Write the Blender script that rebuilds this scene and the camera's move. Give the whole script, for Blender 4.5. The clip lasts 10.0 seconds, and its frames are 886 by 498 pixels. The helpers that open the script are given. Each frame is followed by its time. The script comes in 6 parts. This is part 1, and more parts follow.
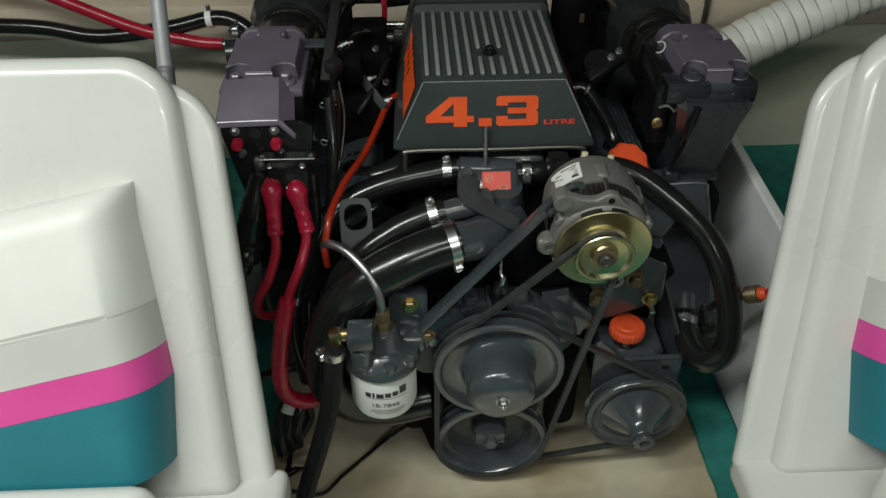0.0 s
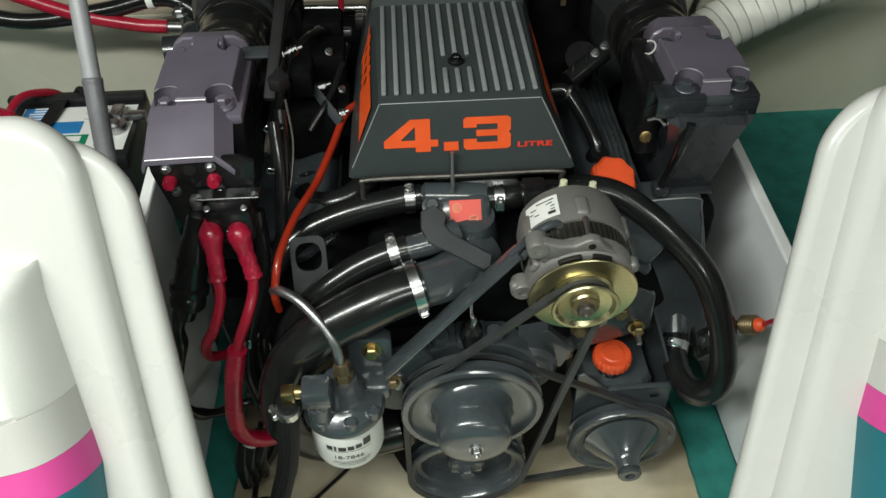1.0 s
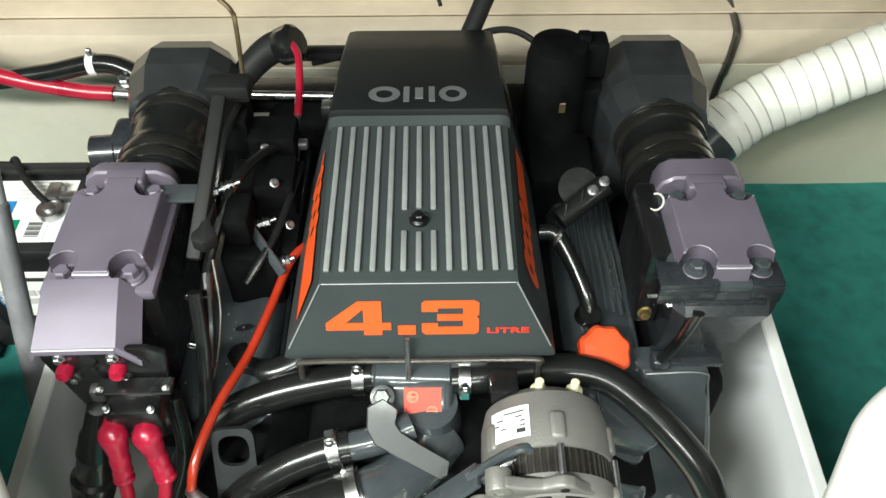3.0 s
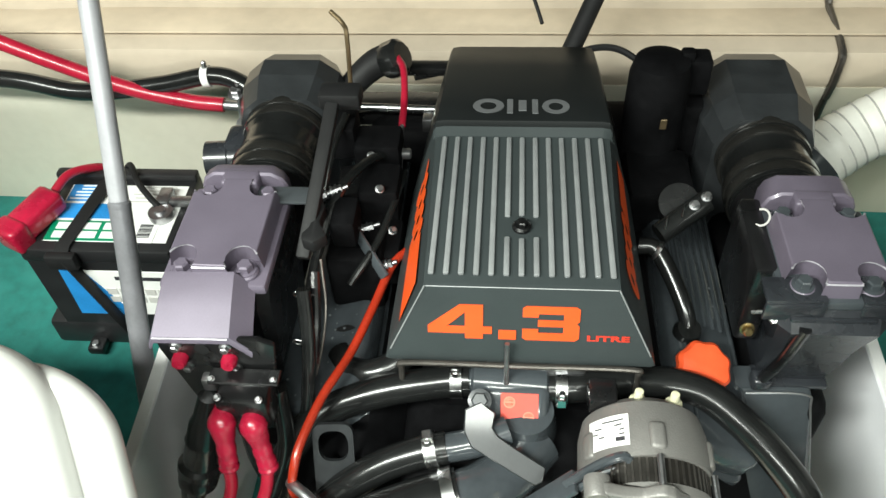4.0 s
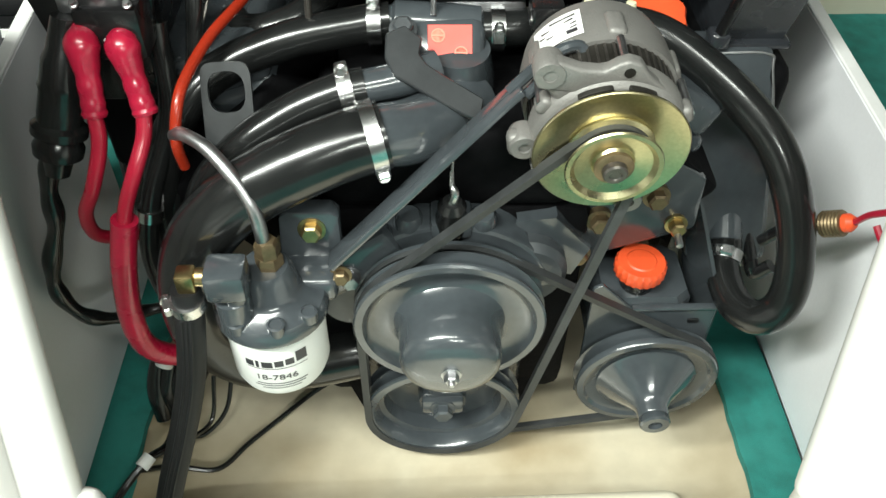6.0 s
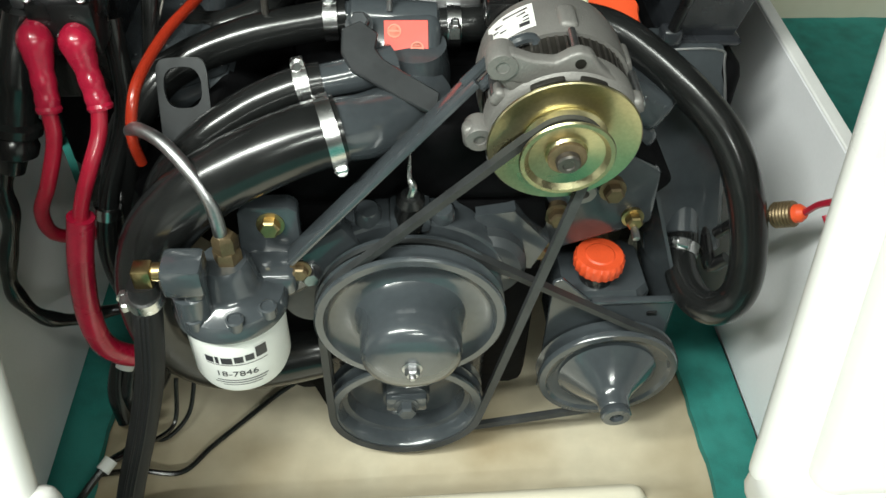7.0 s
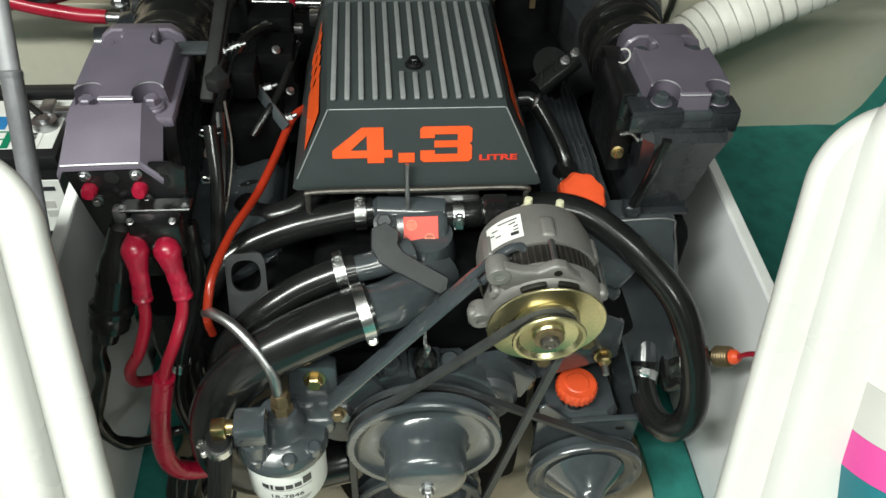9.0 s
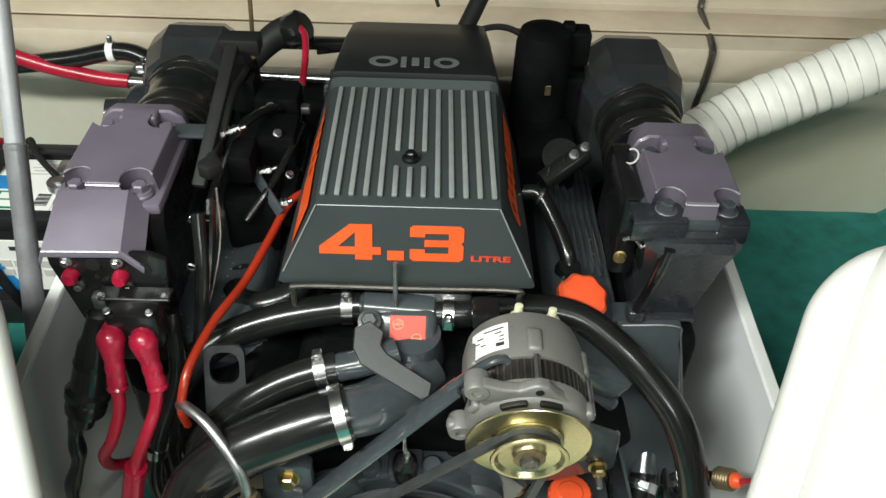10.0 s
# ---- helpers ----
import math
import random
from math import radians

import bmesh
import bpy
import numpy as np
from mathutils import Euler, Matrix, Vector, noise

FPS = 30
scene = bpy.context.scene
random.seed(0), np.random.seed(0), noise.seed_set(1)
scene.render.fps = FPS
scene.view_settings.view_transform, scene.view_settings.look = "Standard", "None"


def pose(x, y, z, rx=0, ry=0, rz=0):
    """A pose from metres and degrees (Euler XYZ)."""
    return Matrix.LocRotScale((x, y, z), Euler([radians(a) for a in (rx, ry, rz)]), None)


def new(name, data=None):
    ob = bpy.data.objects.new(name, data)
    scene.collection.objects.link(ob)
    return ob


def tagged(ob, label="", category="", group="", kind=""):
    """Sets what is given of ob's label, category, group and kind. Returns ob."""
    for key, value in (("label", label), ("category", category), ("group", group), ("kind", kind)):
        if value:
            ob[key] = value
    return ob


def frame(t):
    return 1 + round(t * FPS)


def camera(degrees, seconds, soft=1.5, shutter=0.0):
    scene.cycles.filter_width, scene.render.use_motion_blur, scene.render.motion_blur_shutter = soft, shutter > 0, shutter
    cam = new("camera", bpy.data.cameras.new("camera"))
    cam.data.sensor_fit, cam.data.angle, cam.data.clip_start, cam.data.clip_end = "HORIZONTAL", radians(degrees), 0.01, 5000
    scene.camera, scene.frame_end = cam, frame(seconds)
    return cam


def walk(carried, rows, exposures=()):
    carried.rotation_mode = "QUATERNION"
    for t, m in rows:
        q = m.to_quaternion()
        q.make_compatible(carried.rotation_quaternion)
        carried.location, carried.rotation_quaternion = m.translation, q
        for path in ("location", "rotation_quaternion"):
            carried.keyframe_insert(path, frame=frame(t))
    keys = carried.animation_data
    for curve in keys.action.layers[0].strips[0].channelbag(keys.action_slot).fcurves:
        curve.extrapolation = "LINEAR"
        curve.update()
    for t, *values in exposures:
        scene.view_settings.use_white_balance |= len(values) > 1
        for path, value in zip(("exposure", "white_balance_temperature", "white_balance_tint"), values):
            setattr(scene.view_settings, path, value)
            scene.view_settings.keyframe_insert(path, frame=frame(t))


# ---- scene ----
cam = camera(56.7, 10.0)
METRES, EYE, TILT, LEAN, TURN = 1.57, 1.21, -38.0, 0.0, -2.6
ROWS = [
    (0.0, 0.0, 0.0, 0.0, 0.0, 0.0, -0.0),
    (0.5, 0.0359, 0.0563, 0.0506, 1.17, -1.8, 0.1),
    (1.0, 0.0272, 0.0802, 0.1029, -0.36, -6.1, 1.12),
    (1.5, 0.0005, 0.0943, 0.1644, -1.05, -7.14, 1.66),
    (2.0, 0.012, 0.146, 0.2125, -1.37, -7.43, 1.3),
    (3.5, 0.0849, 0.2237, 0.2734, 4.15, -11.26, -1.98),
    (4.0, 0.0519, 0.2021, 0.2525, 6.61, -8.54, -2.26),
    (4.5, 0.0584, 0.2243, 0.1885, 6.42, -8.06, -2.69),
    (5.0, 0.054, 0.2516, 0.103, 3.14, -8.75, -1.68),
    (5.5, 0.0455, 0.268, 0.0329, 1.83, -8.8, -0.96),
    (6.0, 0.0501, 0.2595, 0.0074, 0.45, -7.95, -1.3),
    (7.5, 0.0602, 0.2487, -0.009, -2.16, -6.95, -0.35),
    (8.0, 0.0476, 0.2262, -0.0106, -2.66, -6.82, -0.11),
    (8.5, 0.0299, 0.1672, 0.0512, -2.73, -7.12, -0.12),
    (9.0, 0.0367, 0.1393, 0.1116, -2.67, -6.03, -0.35),
    (9.5, 0.0624, 0.157, 0.1504, -1.14, -4.25, -1.57),
    (10.0, 0.0799, 0.1644, 0.1571, 1.02, -3.54, -3.14),
]
EXPOSURES = [(0.0, -1.12), (0.5, -0.75), (1.0, -0.5), (1.5, -0.35), (2.0, 0.0), (3.5, 0.84), (4.0, 0.68), (4.5, 0.68), (5.0, 0.76), (5.5, 0.64), (6.0, 0.6), (7.5, -0.02), (8.0, -0.16), (8.5, 0.05), (9.0, 0.05), (9.5, 0.18), (10.0, 0.22)]
walk(cam, [(t, pose(-0.12, 0, EYE, TILT, LEAN, TURN) @ pose(METRES * x, METRES * y, METRES * z, 90 + pitch, roll, yaw)) for t, x, y, z, yaw, pitch, roll in ROWS], EXPOSURES)

# ---- light ----
world = bpy.data.worlds.new("world")
scene.world = world
world.use_nodes = True
world.node_tree.nodes["Background"].inputs[0].default_value = (0.9, 0.95, 1.0, 1)
world.node_tree.nodes["Background"].inputs[1].default_value = 0.02


def strip_lamp(x, y, z, watts, length=1.5):
    d = bpy.data.lights.new("strip_light", "AREA")
    d.shape, d.size, d.size_y, d.energy, d.color = "RECTANGLE", length, 0.16, watts, (0.945, 1.0, 0.92)
    o = new("strip_light", d)
    o.matrix_world = pose(x, y, z)


LAMPS = [(-0.3, -0.3, 2.3, 36), (-1.3, -0.1, 2.2, 88), (0.7, -2.2, 2.3, 76)]
for lx, ly, lz, lw in LAMPS:
    strip_lamp(lx, ly, lz, lw)


# ---- materials ----
def mat(name, color, rough=0.5, metal=0.0, var=0.15, scale=12.0, bump=0.0, bscale=300.0, coat=0.0, stain=None, stain_at=0.62, rvar=0.1, spec=0.5):
    m = bpy.data.materials.new(name)
    m.use_nodes = True
    nt = m.node_tree
    b = nt.nodes["Principled BSDF"]
    tc = nt.nodes.new("ShaderNodeTexCoord")
    n1 = nt.nodes.new("ShaderNodeTexNoise")
    n1.inputs["Scale"].default_value, n1.inputs["Detail"].default_value = scale, 6
    n2 = nt.nodes.new("ShaderNodeTexNoise")
    n2.inputs["Scale"].default_value, n2.inputs["Detail"].default_value = bscale, 3
    nt.links.new(tc.outputs["Object"], n1.inputs["Vector"])
    nt.links.new(tc.outputs["Object"], n2.inputs["Vector"])
    add = nt.nodes.new("ShaderNodeMath")
    add.operation = "MULTIPLY_ADD"
    nt.links.new(n2.outputs["Fac"], add.inputs[0])
    add.inputs[1].default_value = 0.35
    nt.links.new(n1.outputs["Fac"], add.inputs[2])
    ramp = nt.nodes.new("ShaderNodeValToRGB")
    c = Vector(color[:3])
    ramp.color_ramp.elements[0].position, ramp.color_ramp.elements[1].position = 0.45, 0.9
    ramp.color_ramp.elements[0].color = (*(c * (1 - var)), 1)
    ramp.color_ramp.elements[1].color = (*[min(1, v) for v in c * (1 + var)], 1)
    nt.links.new(add.outputs[0], ramp.inputs[0])
    col = ramp.outputs[0]
    if stain:
        n3 = nt.nodes.new("ShaderNodeTexNoise")
        n3.inputs["Scale"].default_value, n3.inputs["Detail"].default_value = scale * 0.45, 8
        nt.links.new(tc.outputs["Object"], n3.inputs["Vector"])
        r3 = nt.nodes.new("ShaderNodeValToRGB")
        r3.color_ramp.elements[0].position, r3.color_ramp.elements[1].position = stain_at - 0.12, stain_at + 0.12
        nt.links.new(n3.outputs["Fac"], r3.inputs[0])
        mx = nt.nodes.new("ShaderNodeMix")
        mx.data_type = "RGBA"
        nt.links.new(r3.outputs[0], mx.inputs["Factor"])
        nt.links.new(col, mx.inputs["A"])
        mx.inputs["B"].default_value = (*stain, 1)
        col = mx.outputs["Result"]
    nt.links.new(col, b.inputs["Base Color"])
    mr = nt.nodes.new("ShaderNodeMapRange")
    mr.inputs["To Min"].default_value, mr.inputs["To Max"].default_value = max(0.02, rough - rvar), min(1, rough + rvar)
    nt.links.new(n1.outputs["Fac"], mr.inputs["Value"])
    nt.links.new(mr.outputs[0], b.inputs["Roughness"])
    b.inputs["Metallic"].default_value = metal
    b.inputs["Specular IOR Level"].default_value = spec
    b.inputs["Coat Weight"].default_value = coat
    b.inputs["Coat Roughness"].default_value = 0.08
    if bump:
        bp = nt.nodes.new("ShaderNodeBump")
        bp.inputs["Strength"].default_value, bp.inputs["Distance"].default_value = bump, 0.001
        nt.links.new(n2.outputs["Fac"], bp.inputs["Height"])
        nt.links.new(bp.outputs[0], b.inputs["Normal"])
    return m


GREY = mat("engine_grey_paint", (0.046, 0.053, 0.059), 0.2, 0.0, 0.16, 18, 0.06, 120, 0.55, rvar=0.06)
# engine grey darkened: the right manifold's shade is put into this colour
DEEP = mat("shaded_grey_paint", (0.021, 0.023, 0.027), 0.26, 0.0, 0.2, 20, 0.25, 160, 0.4)
CAST = mat("rough_cast_grey_paint", (0.038, 0.043, 0.047), 0.42, 0.0, 0.22, 25, 0.2, 160, 0.2)
COVER = mat("satin_grey_plastic", (0.034, 0.041, 0.042), 0.36, 0.0, 0.12, 10, 0.08, 700, 0.0, spec=0.15)
PURPLE = mat("purple_grey_metallic_paint", (0.135, 0.115, 0.152), 0.45, 0.2, 0.12, 14, 0.08, 500, 0.15)
CHIP = mat("bare_chipped_plastic", (0.2, 0.185, 0.15), 0.6, 0.0, 0.3, 60, 0.2, 300)
HOOD = mat("dark_hood_plastic", (0.0105, 0.012, 0.0122), 0.42, 0.0, 0.15, 10, 0.1, 700, 0.0, spec=0.15)
BLACK = mat("black_gloss_paint", (0.007, 0.007, 0.0075), 0.28, 0.0, 0.25, 20, 0.15, 200, 0.2)
# near-black, mottled; for the block, heads and inner castings
DARK = mat("near_black_matt", (0.0045, 0.0045, 0.005), 0.62, 0.0, 0.4, 22, 0.4, 120, spec=0.04)
RUBBER = mat("black_rubber_hose", (0.009, 0.0095, 0.0095), 0.22, 0.0, 0.25, 30, 0.06, 260, 0.15, spec=0.45, rvar=0.06)
PIPE = mat("dark_pipe_paint", (0.022, 0.024, 0.026), 0.36, 0.0, 0.3, 18, 0.15, 160, 0.3)
MATT = mat("matt_black_rubber", (0.01, 0.01, 0.0105), 0.6, 0.0, 0.2, 30, 0.2, 300, spec=0.25)
BELT = mat("worn_belt_rubber", (0.03, 0.032, 0.033), 0.55, 0.0, 0.3, 40, 0.3, 400)
STEEL = mat("bright_steel", (0.62, 0.62, 0.62), 0.26, 1.0, 0.15, 40, 0.1, 300)
DROP = mat("water_drop_gloss", (0.09, 0.1, 0.105), 0.05, 0.0, 0.1, 40, 0.0, 300, 0.8)
DULLSTEEL = mat("dull_steel", (0.42, 0.42, 0.43), 0.4, 1.0, 0.25, 40, 0.2, 300)
ALU = mat("cast_aluminium", (0.195, 0.188, 0.178), 0.48, 0.35, 0.12, 20, 0.4, 500)
STICKER = mat("red_orange_sticker", (0.62, 0.052, 0.028), 0.4, 0.0, 0.1, 30)
PALESTICK = mat("pale_orange_print", (0.68, 0.17, 0.1), 0.4, 0.0, 0.1, 30)
STATOR = mat("laminated_stator_iron", (0.02, 0.018, 0.015), 0.5, 0.4, 0.3, 60, 0.3, 500)
ZINC = mat("yellow_zinc_plating", (0.47, 0.42, 0.25), 0.3, 1.0, 0.28, 9, 0.08, 300, 0.0, (0.36, 0.45, 0.27), 0.6)
BRASS = mat("tarnished_brass", (0.38, 0.29, 0.14), 0.36, 1.0, 0.25, 40, 0.1, 300)
GUNMETAL = mat("dark_gunmetal", (0.12, 0.11, 0.1), 0.35, 0.8, 0.25, 40, 0.2, 300)
CLAMPDARK = mat("dark_glossy_clamp_metal", (0.028, 0.027, 0.025), 0.24, 0.5, 0.25, 30, 0.1, 300, 0.3)
BRONZE = mat("brown_bronze", (0.17, 0.125, 0.07), 0.45, 0.7, 0.3, 40, 0.3, 300)
RED = mat("red_rubber", (0.36, 0.009, 0.035), 0.28, 0.0, 0.22, 25, 0.1, 200, 0.35)
REDCABLE = mat("red_cable_sheath", (0.33, 0.009, 0.028), 0.3, 0.0, 0.15, 25, 0.05, 300, 0.2)
ORANGEHOSE = mat("orange_red_fuel_hose", (0.27, 0.02, 0.007), 0.25, 0.0, 0.3, 14, 0.05, 300, 0.3)
ORANGE = mat("orange_plastic", (0.72, 0.085, 0.025), 0.4, 0.0, 0.1, 30, 0.1, 300)
DECAL = mat("orange_decal", (0.72, 0.085, 0.015), 0.4, 0.0, 0.08, 30)
REDDECAL = mat("red_decal", (0.62, 0.04, 0.02), 0.4, 0.0, 0.1, 30)
BADGE = mat("dull_silver_badge", (0.13, 0.135, 0.14), 0.45, 0.2, 0.1, 40, 0.1, 500)
# pale colour for highlights painted along the worn edges of the caps
EDGEGLINT = mat("worn_edge_highlight", (0.42, 0.4, 0.44), 0.4, 0.4, 0.2, 60, 0.2, 400)
RIB = mat("silver_grey_rib_paint", (0.28, 0.29, 0.295), 0.4, 0.3, 0.1, 40, 0.1, 500)
GELCOAT = mat("white_gelcoat", (0.59, 0.583, 0.562), 0.3, 0.0, 0.035, 6, 0.03, 60, 0.3)
VINYL = mat("white_vinyl", (0.69, 0.69, 0.66), 0.45, 0.0, 0.03, 10, 0.2, 500)
GREYVINYL = mat("grey_vinyl", (0.5, 0.49, 0.47), 0.5, 0.0, 0.04, 10, 0.2, 500)
PINK = mat("pink_vinyl", (0.6, 0.06, 0.28), 0.45, 0.0, 0.06, 10, 0.2, 500)
TEAL = mat("teal_vinyl", (0.012, 0.15, 0.19), 0.45, 0.0, 0.1, 10, 0.2, 500)
BOARD = mat("white_painted_board", (0.77, 0.77, 0.8), 0.45, 0.0, 0.04, 8, 0.08, 200)
EDGE = mat("white_board_edge", (0.8, 0.8, 0.79), 0.5, 0.0, 0.04, 20, 0.1, 200)
CREAM = mat("cream_gelcoat_bilge", (0.6, 0.54, 0.41), 0.35, 0.0, 0.14, 7, 0.15, 40, 0.15, (0.33, 0.26, 0.16), 0.53)
STEP = mat("pale_cream_gelcoat", (0.72, 0.67, 0.54), 0.32, 0.0, 0.06, 6, 0.12, 40, 0.2, (0.58, 0.5, 0.36), 0.68)
TRANSOM = mat("cream_white_transom", (0.66, 0.625, 0.525), 0.4, 0.0, 0.08, 4, 0.12, 40, 0.1, (0.6, 0.54, 0.4), 0.66)
SHELF = mat("tan_transom_ledge", (0.55, 0.46, 0.35), 0.45, 0.0, 0.12, 5, 0.12, 40)
MOULD = mat("tan_cream_gelcoat", (0.5, 0.425, 0.335), 0.42, 0.0, 0.1, 5, 0.12, 40, 0.1)
PALEROD = mat("pale_grey_tube_paint", (0.34, 0.34, 0.36), 0.4, 0.1, 0.08, 30, 0.1, 200)
GREYROD = mat("worn_grey_tube_paint", (0.2, 0.2, 0.215), 0.35, 0.3, 0.15, 30, 0.15, 200)
CARPET = mat("teal_marine_carpet", (0.019, 0.185, 0.16), 0.9, 0.0, 0.25, 35, 1.0, 900, 0.0, (0.03, 0.23, 0.2), 0.6)
DUCT = mat("white_ribbed_duct", (0.8, 0.79, 0.73), 0.5, 0.0, 0.05, 20, 0.2, 200)
PAPER = mat("white_label", (0.75, 0.75, 0.73), 0.5, 0.0, 0.04, 20)
INK = mat("dark_print", (0.03, 0.03, 0.035), 0.5, 0.0, 0.1, 20)
BLUE = mat("blue_label", (0.02, 0.22, 0.55), 0.4, 0.0, 0.25, 12)
GREENL = mat("green_label", (0.0, 0.2, 0.1), 0.4, 0.0, 0.1, 12)
BATCASE = mat("black_battery_case", (0.014, 0.014, 0.015), 0.4, 0.0, 0.2, 20, 0.2, 300)
IVORY = mat("ivory_plastic", (0.62, 0.6, 0.42), 0.5, 0.0, 0.05, 20)
WALL = mat("plain_grey_room_paint", (0.26, 0.26, 0.25), 0.8, 0.0, 0.05, 2, 0.1, 50)
ROOMFLOOR = mat("concrete_floor", (0.2, 0.2, 0.19), 0.7, 0.0, 0.2, 2, 0.2, 60)


# ---- mesh helpers ----
def finish(bm, angle=0.6):
    bmesh.ops.recalc_face_normals(bm, faces=bm.faces)
    for f in bm.faces:
        f.smooth = len(f.verts) < 17
    for e in bm.edges:
        if len(e.link_faces) == 2:
            e.smooth = e.calc_face_angle(0) < angle


def part(name, bm, material, parent=None, label=""):
    finish(bm)
    me = bpy.data.meshes.new(name)
    bm.to_mesh(me)
    bm.free()
    me.materials.append(material)
    o = new(name, me)
    if parent:
        o.parent = parent
    if label:
        o["label"] = label
    return o


def thing(name, at, label, category, group=""):
    o = new(name)
    o.empty_display_size = 0.02
    tagged(o, label, category, group)
    o["base"] = 0
    return o


def AX(c, d=(0, 0, 1), up=(0, 0, 1)):
    z = Vector(d).normalized()
    u = Vector(up)
    if abs(z.dot(u.normalized())) > 0.98:
        u = Vector((0, 1, 0))
    x = u.cross(z).normalized()
    y = z.cross(x)
    return Matrix.Translation(c) @ Matrix((x, y, z)).transposed().to_4x4()


def B():
    return bmesh.new()


def rbox(bm, c, s, r=0.004, seg=2, m=None):
    mm = (m or Matrix()) @ Matrix.Translation(c) @ Matrix.Diagonal((*s, 1))
    g = bmesh.ops.create_cube(bm, size=1.0, matrix=mm)
    if r:
        ed = {e for v in g["verts"] for e in v.link_edges}
        bmesh.ops.bevel(bm, geom=list(ed), offset=r, segments=seg, affect="EDGES", profile=0.5, clamp_overlap=True)
    return bm


def prism(bm, pts, z0, z1, m=None, r=0.0, seg=2):
    m = m or Matrix()
    lo = [bm.verts.new(m @ Vector((x, y, z0))) for x, y in pts]
    hi = [bm.verts.new(m @ Vector((x, y, z1))) for x, y in pts]
    fs = [bm.faces.new(lo[::-1]), bm.faces.new(hi)]
    n = len(pts)
    for i in range(n):
        fs.append(bm.faces.new((lo[i], lo[(i + 1) % n], hi[(i + 1) % n], hi[i])))
    if r:
        bm.normal_update()
        ed = {e for f in fs for e in f.edges if e.calc_face_angle(0) > 0.45}
        bmesh.ops.bevel(bm, geom=list(ed), offset=r, segments=seg, affect="EDGES", profile=0.5, clamp_overlap=True)
    return bm


def loft(bm, rings, cap=True):
    vs = [[bm.verts.new(p) for p in ring] for ring in rings]
    n = len(vs[0])
    for a, b in zip(vs, vs[1:]):
        for i in range(n):
            bm.faces.new((a[i], a[(i + 1) % n], b[(i + 1) % n], b[i]))
    if cap:
        bm.faces.new(vs[0][::-1])
        bm.faces.new(vs[-1])
    return bm


def lathe(bm, prof, m=None, seg=40, wave=None):
    m = m or Matrix()
    rings = []
    for r, h in prof:
        if r < 1e-6:
            rings.append([bm.verts.new(m @ Vector((0, 0, h)))])
        else:
            ring = []
            for i in range(seg):
                a = 2 * math.pi * i / seg
                k = wave(a, r) if wave else 1
                ring.append(bm.verts.new(m @ Vector((r * k * math.cos(a), r * k * math.sin(a), h))))
            rings.append(ring)
    for a, b in zip(rings, rings[1:]):
        if len(a) == 1 and len(b) == 1:
            continue
        for i in range(seg):
            j = (i + 1) % seg
            if len(a) == 1:
                bm.faces.new((a[0], b[i], b[j]))
            elif len(b) == 1:
                bm.faces.new((a[i], a[j], b[0]))
            else:
                bm.faces.new((a[i], a[j], b[j], b[i]))
    for ring in (rings[0], rings[-1]):
        if len(ring) > 1:
            bm.faces.new(ring)
    return bm


def spline(pts, res=8):
    p = [Vector(q) for q in pts]
    if len(p) < 3:
        return p
    p = [2 * p[0] - p[1]] + p + [2 * p[-1] - p[-2]]
    out = []
    for i in range(1, len(p) - 2):
        for k in range(res):
            t = k / res
            a, b, c, d = p[i - 1], p[i], p[i + 1], p[i + 2]
            out.append(0.5 * (2 * b + (c - a) * t + (2 * a - 5 * b + 4 * c - d) * t * t + (3 * b - a - 3 * c + d) * t ** 3))
    out.append(p[-2])
    return out


def tube(bm, pts, r, seg=16, res=8, shape=None):
    """A round tube along the points; r: one radius, or a function of the way along (0 to 1)."""
    p = spline(pts, res)
    n = len(p)
    t = [(p[min(i + 1, n - 1)] - p[max(i - 1, 0)]).normalized() for i in range(n)]
    x = t[0].orthogonal().normalized()
    rings = []
    for i in range(n):
        x = (x - t[i] * x.dot(t[i])).normalized()
        y = t[i].cross(x)
        rr = r(i / (n - 1)) if callable(r) else r
        rings.append([p[i] + rr * (math.cos(2 * math.pi * k / seg) * x + math.sin(2 * math.pi * k / seg) * y) for k in range(seg)])
    return loft(bm, rings)


def hexbolt(bm, c, d, r=0.008, h=0.006, washer=True):
    m = AX(c, d)
    if washer:
        lathe(bm, [(r * 1.35, 0), (r * 1.35, 0.0015), (r * 1.0, 0.002)], m, 20)
    lathe(bm, [(r, 0.002), (r, 0.002 + h * 0.8), (r * 0.8, 0.002 + h), (0, 0.002 + h)], m, 6)
    return bm


def hose_clamp(parent, c, d, r, w=0.013, screw=(0, 0, 1)):
    """Worm-drive clamp: band, housing and screw."""
    m = AX(c, d)
    o = part("hose_clamp", lathe(B(), [(r + 0.0004, -w / 2), (r + 0.002, -w / 2), (r + 0.002, w / 2), (r + 0.0004, w / 2)], m, 32), STEEL, parent, "bright steel worm-drive hose clamp")
    s = Vector(screw) - Vector(d).normalized() * Vector(screw).dot(Vector(d).normalized())
    s.normalize()
    hc = Vector(c) + s * (r + 0.004)
    tang = s.cross(Vector(d).normalized())
    bm = B()
    rbox(bm, (0, 0, 0), (w * 0.9, 0.007, 0.014), 0.0015, 1, AX(hc, tang, s))
    part("clamp_housing", bm, STEEL, o)
    bm = B()
    hexbolt(bm, hc + tang * 0.006, tang, 0.0045, 0.005)
    part("clamp_screw", bm, STEEL, o)
    return o


